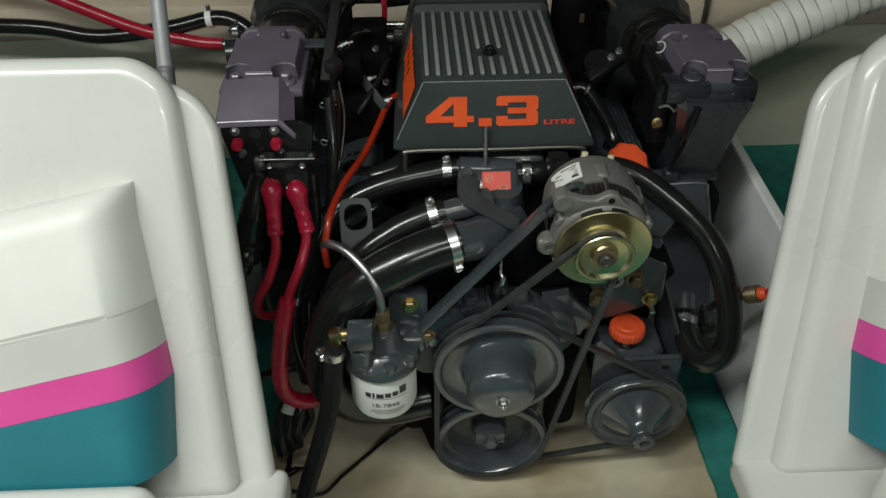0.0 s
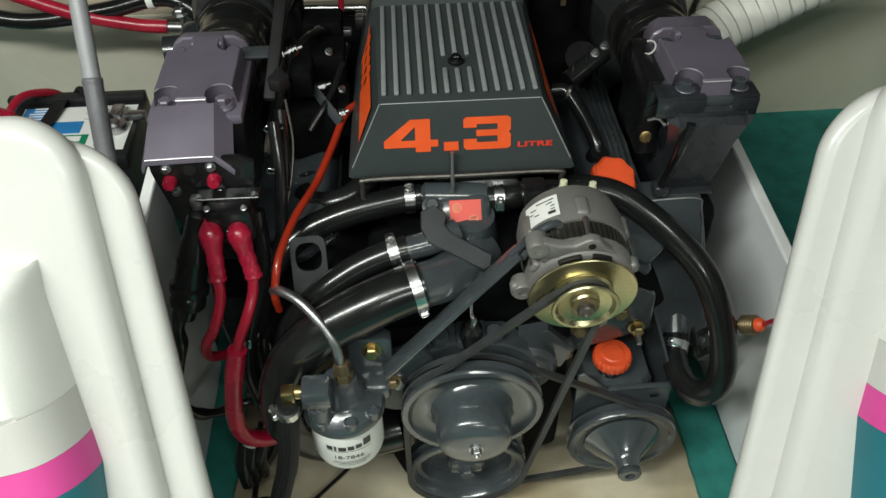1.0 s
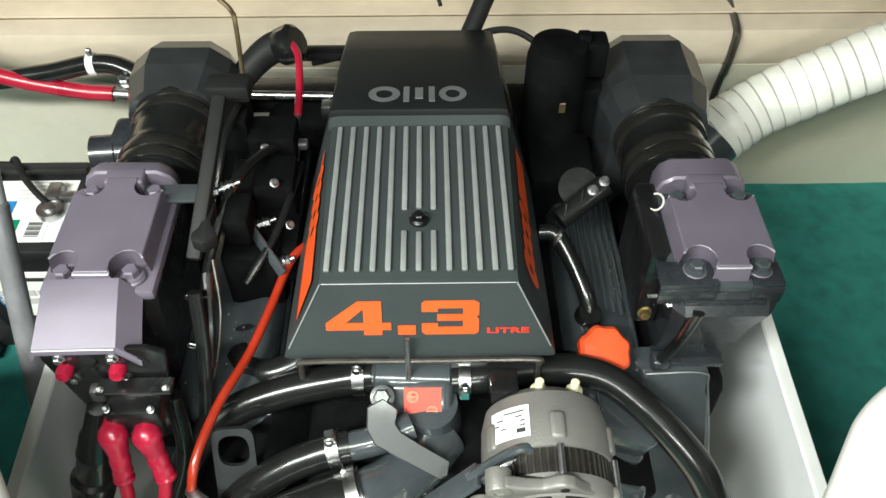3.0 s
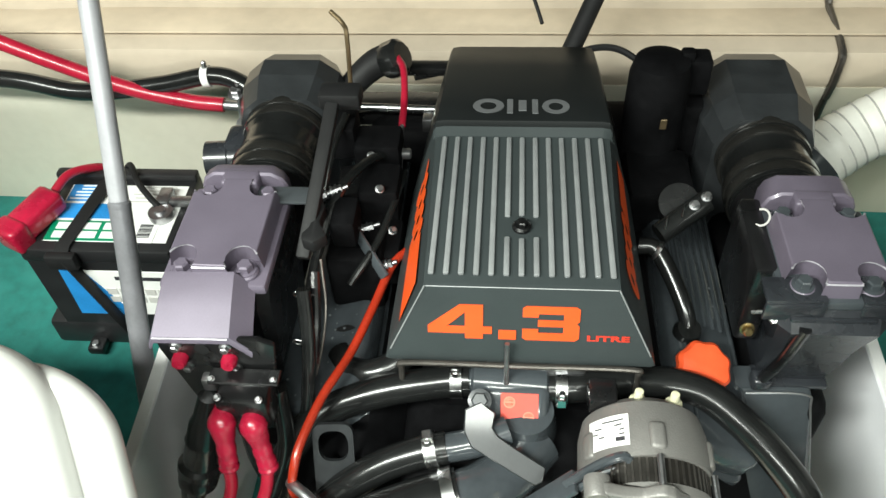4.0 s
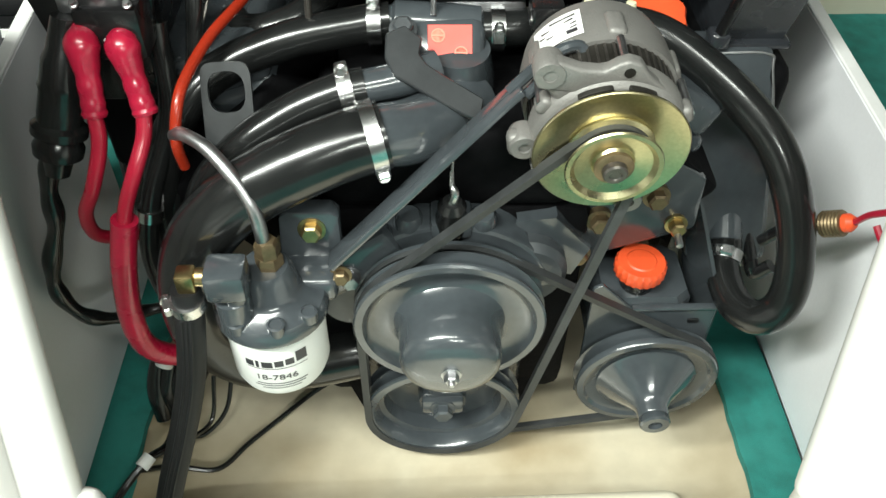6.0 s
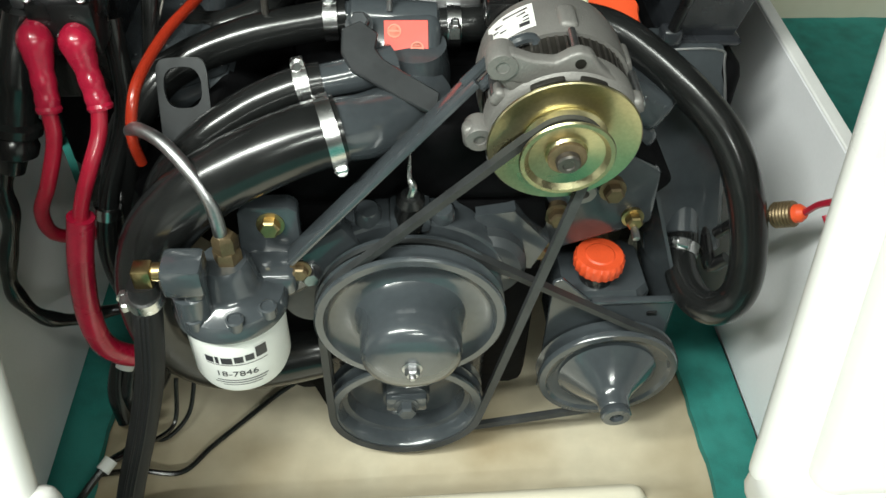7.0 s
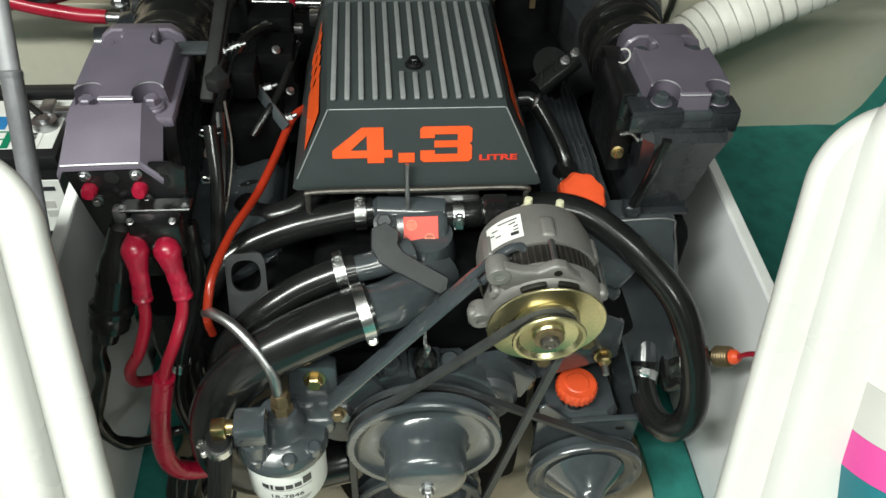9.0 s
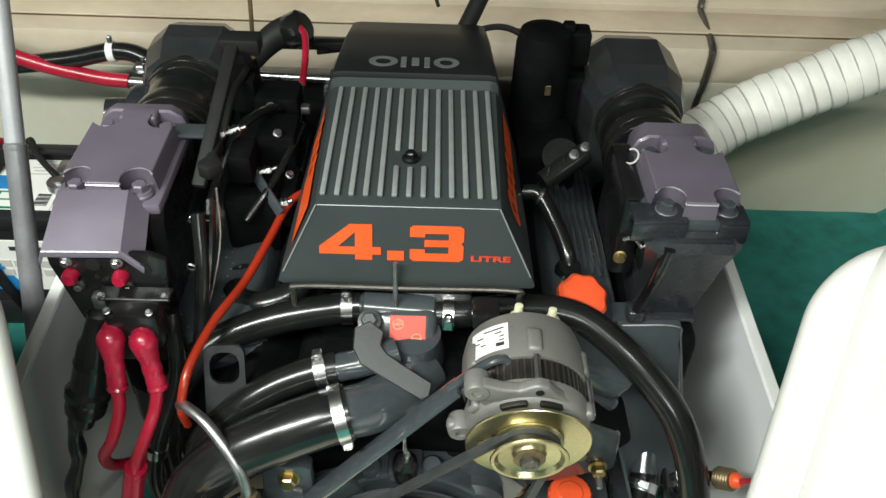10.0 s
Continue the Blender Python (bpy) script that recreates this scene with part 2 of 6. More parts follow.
def hull(circles, n=64):
    pts = sorted({(round(cx + r * math.cos(2 * math.pi * k / n), 6), round(cz + r * math.sin(2 * math.pi * k / n), 6)) for cx, cz, r in circles for k in range(n)})

    def half(seq):
        h = []
        for q in seq:
            while len(h) > 1 and (h[-1][0] - h[-2][0]) * (q[1] - h[-2][1]) - (h[-1][1] - h[-2][1]) * (q[0] - h[-2][0]) <= 0:
                h.pop()
            h.append(q)
        return h[:-1]

    return half(pts) + half(pts[::-1])


def belt(bm, circles, y, w=0.0105, t=0.008):
    path = hull(circles)
    n = len(path)
    rings = []
    for i in range(n):
        a, b = Vector(path[i - 1]), Vector(path[(i + 1) % n])
        d = (b - a).normalized()
        o = Vector((d.y, -d.x))
        q = Vector(path[i])
        ring = []
        for off, ww in ((0.002, w / 2), (0.002, -w / 2), (-t + 0.002, -w * 0.32), (-t + 0.002, w * 0.32)):
            e = q + o * off
            ring.append(bm.verts.new((e.x, y + ww - LEANING * (e.y - 0.3), e.y)))
        rings.append(ring)
    for i in range(n):
        a, b = rings[i], rings[(i + 1) % n]
        for k in range(4):
            bm.faces.new((a[k], a[(k + 1) % 4], b[(k + 1) % 4], b[k]))
    return bm


def lettering(name, body, m, size, sx, material, parent, depth=0.0004, bold=0.0):
    cu = bpy.data.curves.new(name, "FONT")
    cu.body, cu.size, cu.extrude, cu.offset = body, size, depth, bold
    tmp = new("tmp_letters", cu)
    bpy.context.view_layer.update()
    me = bpy.data.meshes.new_from_object(tmp)
    bpy.data.objects.remove(tmp)
    bpy.data.curves.remove(cu)
    me.transform(m @ Matrix.Diagonal((sx, 1, 1, 1)))
    me.materials.clear()
    me.materials.append(material)
    o = new(name, me)
    o.parent = parent
    return o


# ---- the room and the boat's structure ----
def slab(name, lo, hi, material, label="", r=0.0):
    c = [(a + b) / 2 for a, b in zip(lo, hi)]
    s = [b - a for a, b in zip(lo, hi)]
    return tagged(part(name, rbox(B(), c, s, r), material, None, label), "", "", "", "structure")


slab("floor", (-4, -7, -0.75), (4, 4.2, -0.65), ROOMFLOOR, "plain grey concrete floor under the boat")
slab("wall_north", (-4, 4.2, -0.75), (4, 4.3, 2.6), WALL, "plain grey painted room wall")
slab("wall_south", (-4, -7.1, -0.75), (4, -7, 2.6), WALL, "plain grey painted room wall")
slab("wall_west", (-4.1, -7.1, -0.75), (-4, 4.3, 2.6), WALL, "plain grey painted room wall")
slab("wall_east", (4, -7.1, -0.75), (4.1, 4.3, 2.6), WALL, "plain grey painted room wall")
slab("ceiling", (-4.1, -7.1, 2.5), (4.1, 4.3, 2.6), WALL, "plain painted room ceiling")


def ceiling_light(x, y, z):
    t = thing("ceiling_light", (x, y, z), "long white strip light under the room's ceiling", "lamp", "strip lights of the room")
    part("housing", rbox(B(), (x, y, z + 0.085), (1.6, 0.2, 0.13), 0.01), BOARD, t)
    for s in (-0.6, 0.6):
        part("hanger", tube(B(), [(x + s, y, z + 0.14), (x + s, y, 2.505)], 0.008, 8), DULLSTEEL, t)
    return t


for lx, ly, lz, lw in LAMPS:
    ceiling_light(lx, ly, lz)

# hull and bilge
slab("hull_side", (-1.25, -1.6, -0.6), (-1.15, 1.9, 0.8), GELCOAT, "white moulded hull side")
slab("hull_side", (1.15, -1.6, -0.6), (1.25, 1.9, 0.8), GELCOAT, "white moulded hull side")
slab("cockpit_sole", (-1.15, -1.6, -0.2), (1.15, 0.5, -0.1), CARPET, "teal carpeted cockpit floor")


def bilge():
    """Cream moulded trough: flat bottom, rounded sides, a raised step towards the cockpit."""
    bm = B()
    xs = [-0.40, -0.388, -0.37, -0.345, -0.30] + [-0.30 + 0.6 * i / 16 for i in range(1, 16)] + [0.30, 0.345, 0.368, 0.384, 0.396]
    ys = [0.45, 0.6, 0.70, 0.765, 0.79, 0.81, 0.825, 0.84, 0.87] + [0.87 + 0.1 * i for i in range(1, 8)]
    grid = []
    for y in ys:
        row = []
        for x in xs:
            side = max(0.0, (abs(x) - 0.315) / 0.075)
            z = 0.0 + 0.045 * min(1, side) ** 1.5
            step = 0.035 * (1 - min(1, max(0, (y - 0.785) / 0.05)))
            z = max(z, step)
            z += 0.003 * noise.noise((x * 9, y * 9, 1.0)) + 0.0015 * noise.noise((x * 40, y * 40, 4.0))
            row.append(bm.verts.new((x + 0.004 * noise.noise((x, y * 14, 7.0)), y, z)))
        grid.append(row)
    for a, b in zip(grid, grid[1:]):
        for i in range(len(xs) - 1):
            bm.faces.new((a[i], a[i + 1], b[i + 1], b[i]))
    o = part("bilge_floor", bm, CREAM, None, "stained cream gelcoat bilge floor under the engine")
    return tagged(o, "", "", "", "structure")


bilge()
tagged(part("bilge_step", rbox(B(), (-0.035, 0.628, 0.008), (0.69, 0.355, 0.072), 0.02, 4, pose(0, 0, 0, 0, 0, 1.2)), STEP, None, "pale cream moulded step in the bilge"), "", "", "", "structure")
slab("bilge_bed", (-0.42, 0.40, -0.12), (0.42, 1.74, -0.03), CREAM, "cream gelcoat bilge bed")


def carpet_sheet(name, x0, x1, y0, y1, z, label, ragged=0):
    bm = B()
    nx, ny = max(2, int((x1 - x0) / 0.02)), max(2, int((y1 - y0) / 0.025))
    top = []
    for j in range(ny + 1):
        row = []
        for i in range(nx + 1):
            x, y = x0 + (x1 - x0) * i / nx, y0 + (y1 - y0) * j / ny
            if (ragged < 0 and i == 0) or (ragged > 0 and i == nx):
                x += 0.007 * noise.noise((y * 25, z, 3.0)) + 0.003 * noise.noise((y * 90, z, 9.0))
            row.append(bm.verts.new((x, y, z + 0.0025 * noise.noise((x * 14, y * 14, 2.0)))))
        top.append(row)
    for a, b in zip(top, top[1:]):
        for i in range(nx):
            bm.faces.new((a[i], a[i + 1], b[i + 1], b[i]))
    g = bmesh.ops.extrude_face_region(bm, geom=list(bm.faces))
    for v in [e for e in g["geom"] if isinstance(e, bmesh.types.BMVert)]:
        v.co.z -= 0.012
    return tagged(part(name, bm, CARPET, None, label), "", "", "", "structure")


carpet_sheet("carpet_1", -0.445, -0.378, 0.45, 1.70, 0.056, "teal marine carpet strip beside the bilge", 1)
carpet_sheet("carpet_2", 0.372, 0.445, 0.45, 1.70, 0.056, "teal marine carpet strip beside the bilge", -1)
carpet_sheet("carpet_3", -1.15, -0.46, 0.45, 1.745, 0.15, "teal marine carpet beside the engine box")
carpet_sheet("carpet_4", 0.468, 1.15, 0.45, 1.745, 0.15, "teal marine carpet beside the engine box")
slab("carpet_bed", (-1.15, 0.45, -0.1), (-0.46, 1.745, 0.136), BOARD)
slab("carpet_bed", (0.468, 0.45, -0.1), (1.15, 1.745, 0.136), BOARD)


def transom():
    t = new("transom")
    tagged(t, "cream-white moulded transom wall with a tan ledge", "", "", "structure")
    # profile across y and z, swept along x
    prof = [(1.745, -0.1), (1.74, 0.17), (1.712, 0.43), (1.703, 0.46), (1.699, 0.478), (1.696, 0.49), (1.694, 0.535), (1.699, 0.548), (1.725, 0.556), (1.80, 0.566), (1.82, 0.572), (1.825, 0.60), (1.83, 0.72), (1.90, 0.72), (1.90, -0.1)]
    for x0, x1, nm in ((-1.15, 0.522, "wall_panel"), (0.53, 1.15, "wall_panel")):
        n = 14
        rings = []
        for i in range(n + 1):
            x = x0 + (x1 - x0) * i / n
            rings.append([Vector((x, y + 0.004 * noise.noise((x * 5, z * 5, 0.0)), z + 0.003 * noise.noise((x * 6, z * 2, 5.0)))) for y, z in prof])
        part(nm, loft(B(), [r[:5] + [Vector((r[4].x, 1.9, r[4].z)), r[14]] for r in rings]), TRANSOM, t)
        part("upper_moulding", loft(B(), [[r[4] + Vector((0, 0.002, 0.001))] + r[5:14] + [Vector((r[4].x, 1.9, r[4].z + 0.001))] for r in rings]), MOULD, t, "tan-cream moulded upper ledge")
    part("seam_strip", tube(B(), [(0.526, y - 0.009, z + 0.003) for y, z in prof[1:12]], 0.006, 8, 3), GUNMETAL, t, "dark sealant in the seam")
    part("ledge", rbox(B(), (0, 1.768, 0.5655), (2.3, 0.085, 0.004), 0.001), SHELF, t, "tan ledge top")
    return t


transom()
tagged(part("carpet_5", prism(B(), [(0.985, 0.14), (1.012, 0.163), (1.035, 0.2), (1.05, 0.26), (1.058, 0.35), (1.06, 0.5), (1.149, 0.5), (1.149, 0.14)], -1.742, -1.69, Matrix(((1, 0, 0, 0), (0, 0, -1, 0), (0, 1, 0, 0), (0, 0, 0, 1)))), CARPET, None, "teal marine carpet turned up beside the transom"), "", "", "", "structure")


def side_panel(side, x, top0, top1, y0, y1):
    t = thing("side_panel", (x, 1.0, 0.06), "white painted board beside the engine, standing on carpet", "panel", "boards beside the engine")
    th = 0.016 * side
    a, b = sorted((x, x + th))
    bm = B()
    lo = 0.06
    m = Matrix(((0, 0, 1, 0), (1, 0, 0, 0), (0, 1, 0, 0), (0, 0, 0, 1)))
    prism(bm, [(y0, lo), (y1, lo), (y1, top1 - 0.004), (y0, top0 - 0.004)], a, b, m, 0.0015, 1)
    part("board", bm, BOARD, t)
    bm = B()
    prism(bm, [(y0, top0 - 0.004), (y1, top1 - 0.004), (y1, top1), (y0, top0)], a, b, m, 0.0015, 1)
    part("edge_band", bm, EDGE, t, "white edge band along the top")
    return t


side_panel(-1, -0.43, 0.485, 0.523, 0.70, 1.16)
side_panel(1, 0.445, 0.447, 0.471, 0.70, 1.30)


# ---- seats ----
def seat(side):
    t = thing("boat_seat", (side * 0.7, 0.5, 0.0), "white moulded boat seat with grey, pink and teal vinyl backrest", "seat", "seats before the engine")
    u, nn = Vector((0, 0.431, 0.9026)), Vector((0, -0.9026, 0.431))
    o = Vector((0, 0.64, 0.36))
    m = Matrix((Vector((1, 0, 0)), u, nn)).transposed().to_4x4()
    m.translation = o

    def outline(e0, e1, v0, v1, far, rad, n=16):
        """Slab outline in the plane of the back: the inner edge leans from e0 to e1, the upper corner is rounded."""
        pts = [(side * far, v0), (side * e0, v0)]
        k = (e1 - e0) / (v1 - v0)
        for i in range(n + 1):
            a = math.pi / 2 * i / n
            vv = v1 - rad + rad * math.sin(a)
            pts.append((side * (e0 + k * (vv - v0) + rad * (1 - math.cos(a))), vv))
        pts.append((side * far, v1))
        return pts if side < 0 else pts[::-1]

    e0, e1, top = (0.300, 0.342, 0.483) if side < 0 else (0.281, 0.357, 0.500)
    back = part("shell", prism(B(), outline(e0, e1, -0.02, top, 1.14, 0.07), -0.026, 0.0, m, 0.012, 5), GELCOAT, t)
    part("shell_back", prism(B(), outline(e0 + 0.07, e1 + 0.06, 0.02, top - 0.038, 1.12, 0.06), -0.09, -0.02, m, 0.012, 3), GELCOAT, t)
    part("shell_pad", prism(B(), outline(e0 + 0.042, e1 + 0.038, -0.02, top + 0.026, 1.135, 0.06), -0.018, 0.024, m, 0.02, 6), GELCOAT, t)
    ci, far, fall = 0.412, 0.85, 0.21

    def end_at(v):
        """How far the rounded inner end stands out at a height on the back."""
        return 0.016 - 0.03 * min(1, max(0, (0.34 - v) / 0.24)) + 0.012 * max(0, (0.1 - v) / 0.06)

    def band(v0, v1, h, soft=0.0, n=10):
        """A padded band across the back whose inner end curves round to the shell; soft rounds its upper edge."""
        section = [(v0, 0.0), (v1, 0.0)]
        if soft:
            section += [(v1 - soft * (1 - math.cos(q)), 1 - soft / h * 1.1 * (1 - math.sin(q))) for q in (0, 0.3, 0.6, 0.9, 1.2, 1.57)] + [(v0 + 0.006, 1.0), (v0, 0.94)]
        else:
            section += [(v1, 1.0), (v0, 1.0)]
        rings = []
        for i in range(n + 4):
            a = math.pi / 2 * min(1, i / n)
            ring = []
            for v, top in section:
                x = ci + end_at(v) + 0.05 * (1 - math.cos(a)) + (0 if i <= n else (far - ci - 0.06) * (i - n) / 3)
                d = 0.012 + (h - 0.012) * (0.12 + 0.88 * math.sin(a)) * top
                ring.append(m @ Vector((side * x, v - fall * (x - ci), d)))
            rings.append(ring)
        return loft(B(), rings)

    cush = part("backrest_cushion", band(0.241, 0.378, 0.086, 0.034), VINYL, t, "white vinyl upper pad")
    part("piping", tube(B(), [m @ Vector((side * (ci + 0.04), 0.241 - fall * 0.04, 0.079)), m @ Vector((side * 0.6, 0.241 - fall * 0.188, 0.083)), m @ Vector((side * far, 0.241 - fall * (far - ci), 0.083))], 0.002, 8), GREYVINYL, cush)
    part("grey_band", band(0.188, 0.2407, 0.0835), GREYVINYL, t, "grey vinyl band")
    part("pink_band", band(0.148, 0.1877, 0.084), PINK, t, "pink vinyl stripe")
    part("teal_band", band(0.042, 0.1477, 0.0845), TEAL, t, "teal vinyl lower band")
    # seat base with a lip, and its cushion
    bm = B()
    rbox(bm, (side * 0.715, 0.24, 0.33), (0.86, 0.84, 0.05), 0.014, 3)
    part("seat_base", bm, GELCOAT, t)
    part("base_wall", rbox(B(), (side * 0.80, 0.22, 0.1), (0.64, 0.78, 0.42), 0.01), GELCOAT, t)
    part("seat_cushion", rbox(B(), (side * 0.76, 0.30, 0.40), (0.70, 0.56, 0.1), 0.03, 4), VINYL, t, "pale vinyl seat cushion")
    return t


seat(-1)
seat(1)


# ---- the engine ----
eng = thing("engine_block", (0, 1.1, 0), "dark grey painted marine petrol engine block", "engine")
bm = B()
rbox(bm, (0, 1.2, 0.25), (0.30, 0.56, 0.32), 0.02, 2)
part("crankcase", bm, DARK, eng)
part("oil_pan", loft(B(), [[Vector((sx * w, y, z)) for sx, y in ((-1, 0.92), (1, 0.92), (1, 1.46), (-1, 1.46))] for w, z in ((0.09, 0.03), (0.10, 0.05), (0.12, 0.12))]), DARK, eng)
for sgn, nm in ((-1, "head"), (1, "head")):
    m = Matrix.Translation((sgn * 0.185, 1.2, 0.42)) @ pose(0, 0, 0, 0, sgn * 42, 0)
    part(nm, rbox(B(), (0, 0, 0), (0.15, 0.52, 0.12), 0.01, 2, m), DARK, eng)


def valve_cover(sgn):
    y0 = 0.965 if sgn > 0 else 0.995
    m = Matrix.Translation((0.214, 0, 0.485)) @ pose(0, 0, 0, 0, 27, 0) if sgn > 0 else Matrix.Translation((-0.224, 0, 0.5)) @ pose(0, 0, 0, 0, -20, 0)
    bm = B()
    for w, h, z in ((0.118, 0.03, -0.02), (0.100 if sgn > 0 else 0.116, 0.045, 0.012)):
        rbox(bm, (0, y0 + 0.235, z), (w, 0.47, h), 0.012, 3, m)
    o = part("valve_cover", bm, GREY, eng)
    for i in range(7):
        rb = B()
        x = -0.036 + 0.012 * i
        if sgn > 0:
            rbox(rb, (x, y0 + 0.235 if abs(x) > 0.03 else y0 + 0.31, 0.0355), (0.005, 0.42 if abs(x) > 0.03 else 0.27, 0.005), 0.0018, 2, m)
            part("rib", rb, GREY, o)
            rb = B()
            rbox(rb, (x, y0 + 0.018, 0.012), (0.0112, 0.036, 0.034), 0.0052, 3, m)
            part("rib", rb, GREY, o)
    return m


MR = valve_cover(1)
ML = valve_cover(-1)
# water drops on the valve covers
rng = random.Random(5)
for side_m, ya in ((MR, 0.99), (ML, 1.0)):
    bm = B()
    for k in range(45):
        r = rng.uniform(0.0009, 0.0024)
        lathe(bm, [(r, -0.0003), (r * 0.8, r * 0.4), (r * 0.4, r * 0.6), (0.0, r * 0.65)], side_m @ pose(rng.uniform(-0.042, 0.042), ya + rng.uniform(0.0, 0.24), 0.0345), 8)
    tagged(part("water_drops", bm, DROP, eng), "scattered glistening water drops on grey paint", "", "", "stuff")
# dark mass added to cover the transom in the gaps behind the engine
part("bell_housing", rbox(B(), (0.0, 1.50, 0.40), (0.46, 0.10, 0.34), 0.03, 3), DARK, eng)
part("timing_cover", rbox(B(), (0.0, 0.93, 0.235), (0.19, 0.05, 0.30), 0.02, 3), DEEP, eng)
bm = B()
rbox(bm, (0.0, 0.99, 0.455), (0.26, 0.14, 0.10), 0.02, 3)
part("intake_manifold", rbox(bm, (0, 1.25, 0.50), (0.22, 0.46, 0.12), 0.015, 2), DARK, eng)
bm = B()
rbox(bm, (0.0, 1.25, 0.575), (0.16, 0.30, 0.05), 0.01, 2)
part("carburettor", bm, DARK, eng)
# bright wire frame under the cover's front
part("cover_frame", tube(B(), [(-0.128, 1.013, 0.535), (-0.128, 1.013, 0.585), (-0.118, 1.013, 0.597), (0.0, 1.013, 0.597), (0.118, 1.013, 0.597), (0.128, 1.013, 0.585), (0.128, 1.013, 0.54)], 0.0034, 10), GUNMETAL, eng, "grey wire frame")
part("fuel_log", rbox(B(), (0.02, 1.04, 0.562), (0.11, 0.03, 0.03), 0.004), DULLSTEEL, eng, "dull metal block")

# filler cap on the valve cover
cap = thing("oil_filler_cap", (0.21, 1.06, 0.54), "bright orange oil filler cap on the valve cover", "cap")
mc = AX((0.2105, 1.060, 0.538), (0.16, -0.42, 0.89))
part("cap", lathe(B(), [(0.0, 0.016), (0.018, 0.016), (0.027, 0.014), (0.031, 0.009), (0.031, 0.0), (0.02, -0.012), (0.0, -0.012)][::-1], mc, 64, lambda a, r: 1 + (0.045 * math.cos(8 * a) if r > 0.025 else 0)), ORANGE, cap)


# ---- engine cover ----
def engine_cover():
    t = thing("engine_cover", (0, 1.25, 0.6), "dark grey ribbed plastic engine cover with orange decals", "engine cover")
    secs = [(1.0185, 0.143, 0.602, 0.145), (1.021, 0.1395, 0.611, 0.145), (1.0425, 0.1035, 0.681, 0.145), (1.0455, 0.1, 0.688, 0.145), (1.05, 0.099, 0.6905, 0.145), (1.15, 0.101, 0.692, 0.143), (1.287, 0.104, 0.692, 0.14), (1.2925, 0.104, 0.703, 0.139), (1.296, 0.1037, 0.7095, 0.1385), (1.304, 0.103, 0.7105, 0.138), (1.36, 0.101, 0.7035, 0.134), (1.45, 0.1, 0.685, 0.128), (1.53, 0.098, 0.664, 0.12), (1.545, 0.091, 0.65, 0.115)]
    rings = []
    for y, ht, zt, hb in secs:
        zb = 0.596
        k = min(0.008, (zt - zb) * 0.3)
        half = [(hb - 0.004, zb), (hb, zb + 0.003), (hb - 0.003, zb + min(0.012, (zt - zb) * 0.5)), (ht + k * 0.7, zt - k), (ht + k * 0.25, zt - k * 0.25), (ht - k, zt)]
        rings.append([Vector((x, y, z)) for x, z in half] + [Vector((-x, y, z)) for x, z in half[::-1]])
    part("cover_body", loft(B(), rings[:8]), COVER, t)
    part("rear_hood", loft(B(), rings[7:]), HOOD, t, "darker matt rear hood of the cover")
    for i in range(13):
        x = -0.0942 + 0.0157 * i
        spans = [(1.058, 1.283)] if i not in (5, 6, 7) else [(1.058, 1.111 if i == 6 else 1.113), (1.147 if i == 6 else 1.145, 1.283)]
        for a, b in spans:
            part("rib", rbox(B(), (x, (a + b) / 2, 0.693), (0.0062, b - a, 0.0046), 0.0016, 2), RIB, t)
    bm = B()
    lathe(bm, [(0.0105, 0.0), (0.0105, 0.003), (0.008, 0.005), (0.004, 0.004), (0.0, 0.004)], AX((0, 1.129, 0.6925)), 28)
    hexbolt(bm, (0, 1.129, 0.695), (0, 0, 1), 0.0065, 0.006, False)
    part("cover_nut", bm, BLACK, t, "black nut with washer")
    up, nr = Vector((0, 0.2936, 0.956)), Vector((0, -0.956, 0.2936))
    m = Matrix((Vector((1, 0, 0)), up, nr)).transposed().to_4x4()
    m.translation = Vector((0, 1.0205, 0.609)) + nr * 0.0008
    # wide block numerals: each glyph is laid out on a unit square and set on the sloping front
    four = [[(0, 0.36), (0.5, 1), (0.58, 1), (0.58, 0.78), (0.3, 0.36)], [(0.58, 0.36), (0.58, 1), (0.86, 1), (0.86, 0.36)], [(0, 0.15), (0, 0.36), (1, 0.36), (1, 0.15)], [(0.58, 0), (0.58, 0.15), (0.86, 0.15), (0.86, 0)]]
    point = [[(0, 0), (0, 1), (1, 1), (1, 0)]]
    three = [[(0, 0.68), (0, 0.93), (0.06, 1), (0.93, 1), (1, 0.93), (1, 0.78), (0.28, 0.78), (0.28, 0.68)], [(0.72, 0.6), (0.72, 0.78), (1, 0.78), (1, 0.58), (0.95, 0.51)], [(0.27, 0.41), (0.27, 0.6), (0.72, 0.6), (0.95, 0.51), (0.72, 0.41)], [(0.72, 0.22), (0.72, 0.41), (0.95, 0.51), (1, 0.44), (1, 0.22)], [(0, 0.07), (0, 0.33), (0.28, 0.33), (0.28, 0.22), (1, 0.22), (1, 0.07), (0.93, 0), (0.06, 0)]]
    for pieces, gx, gw, gh in ((four, -0.0975, 0.068, 0.0425), (point, -0.0225, 0.0185, 0.0115), (three, 0.0025, 0.0595, 0.0425)):
        bm = B()
        for piece in pieces:
            prism(bm, [(gx + gw * u, 0.0195 + gh * v) for u, v in piece][::-1], -0.0004, 0.0006, m)
        part("numeral", bm, DECAL, t, "orange block numeral")
    lettering("lettering", "LITRE", m @ Matrix.Translation((0.0700, 0.0205, 0)), 0.0092, 2.0, REDDECAL, t, 0.0004, 0.0003)
    # edge highlights of the sloping front, drawn as thin pale strips
    part("highlight_line", rbox(B(), (0, 1.0448, 0.6885), (0.198, 0.0012, 0.0012), 0.0004, 1), RIB, t, "pale highlight painted along the edge")
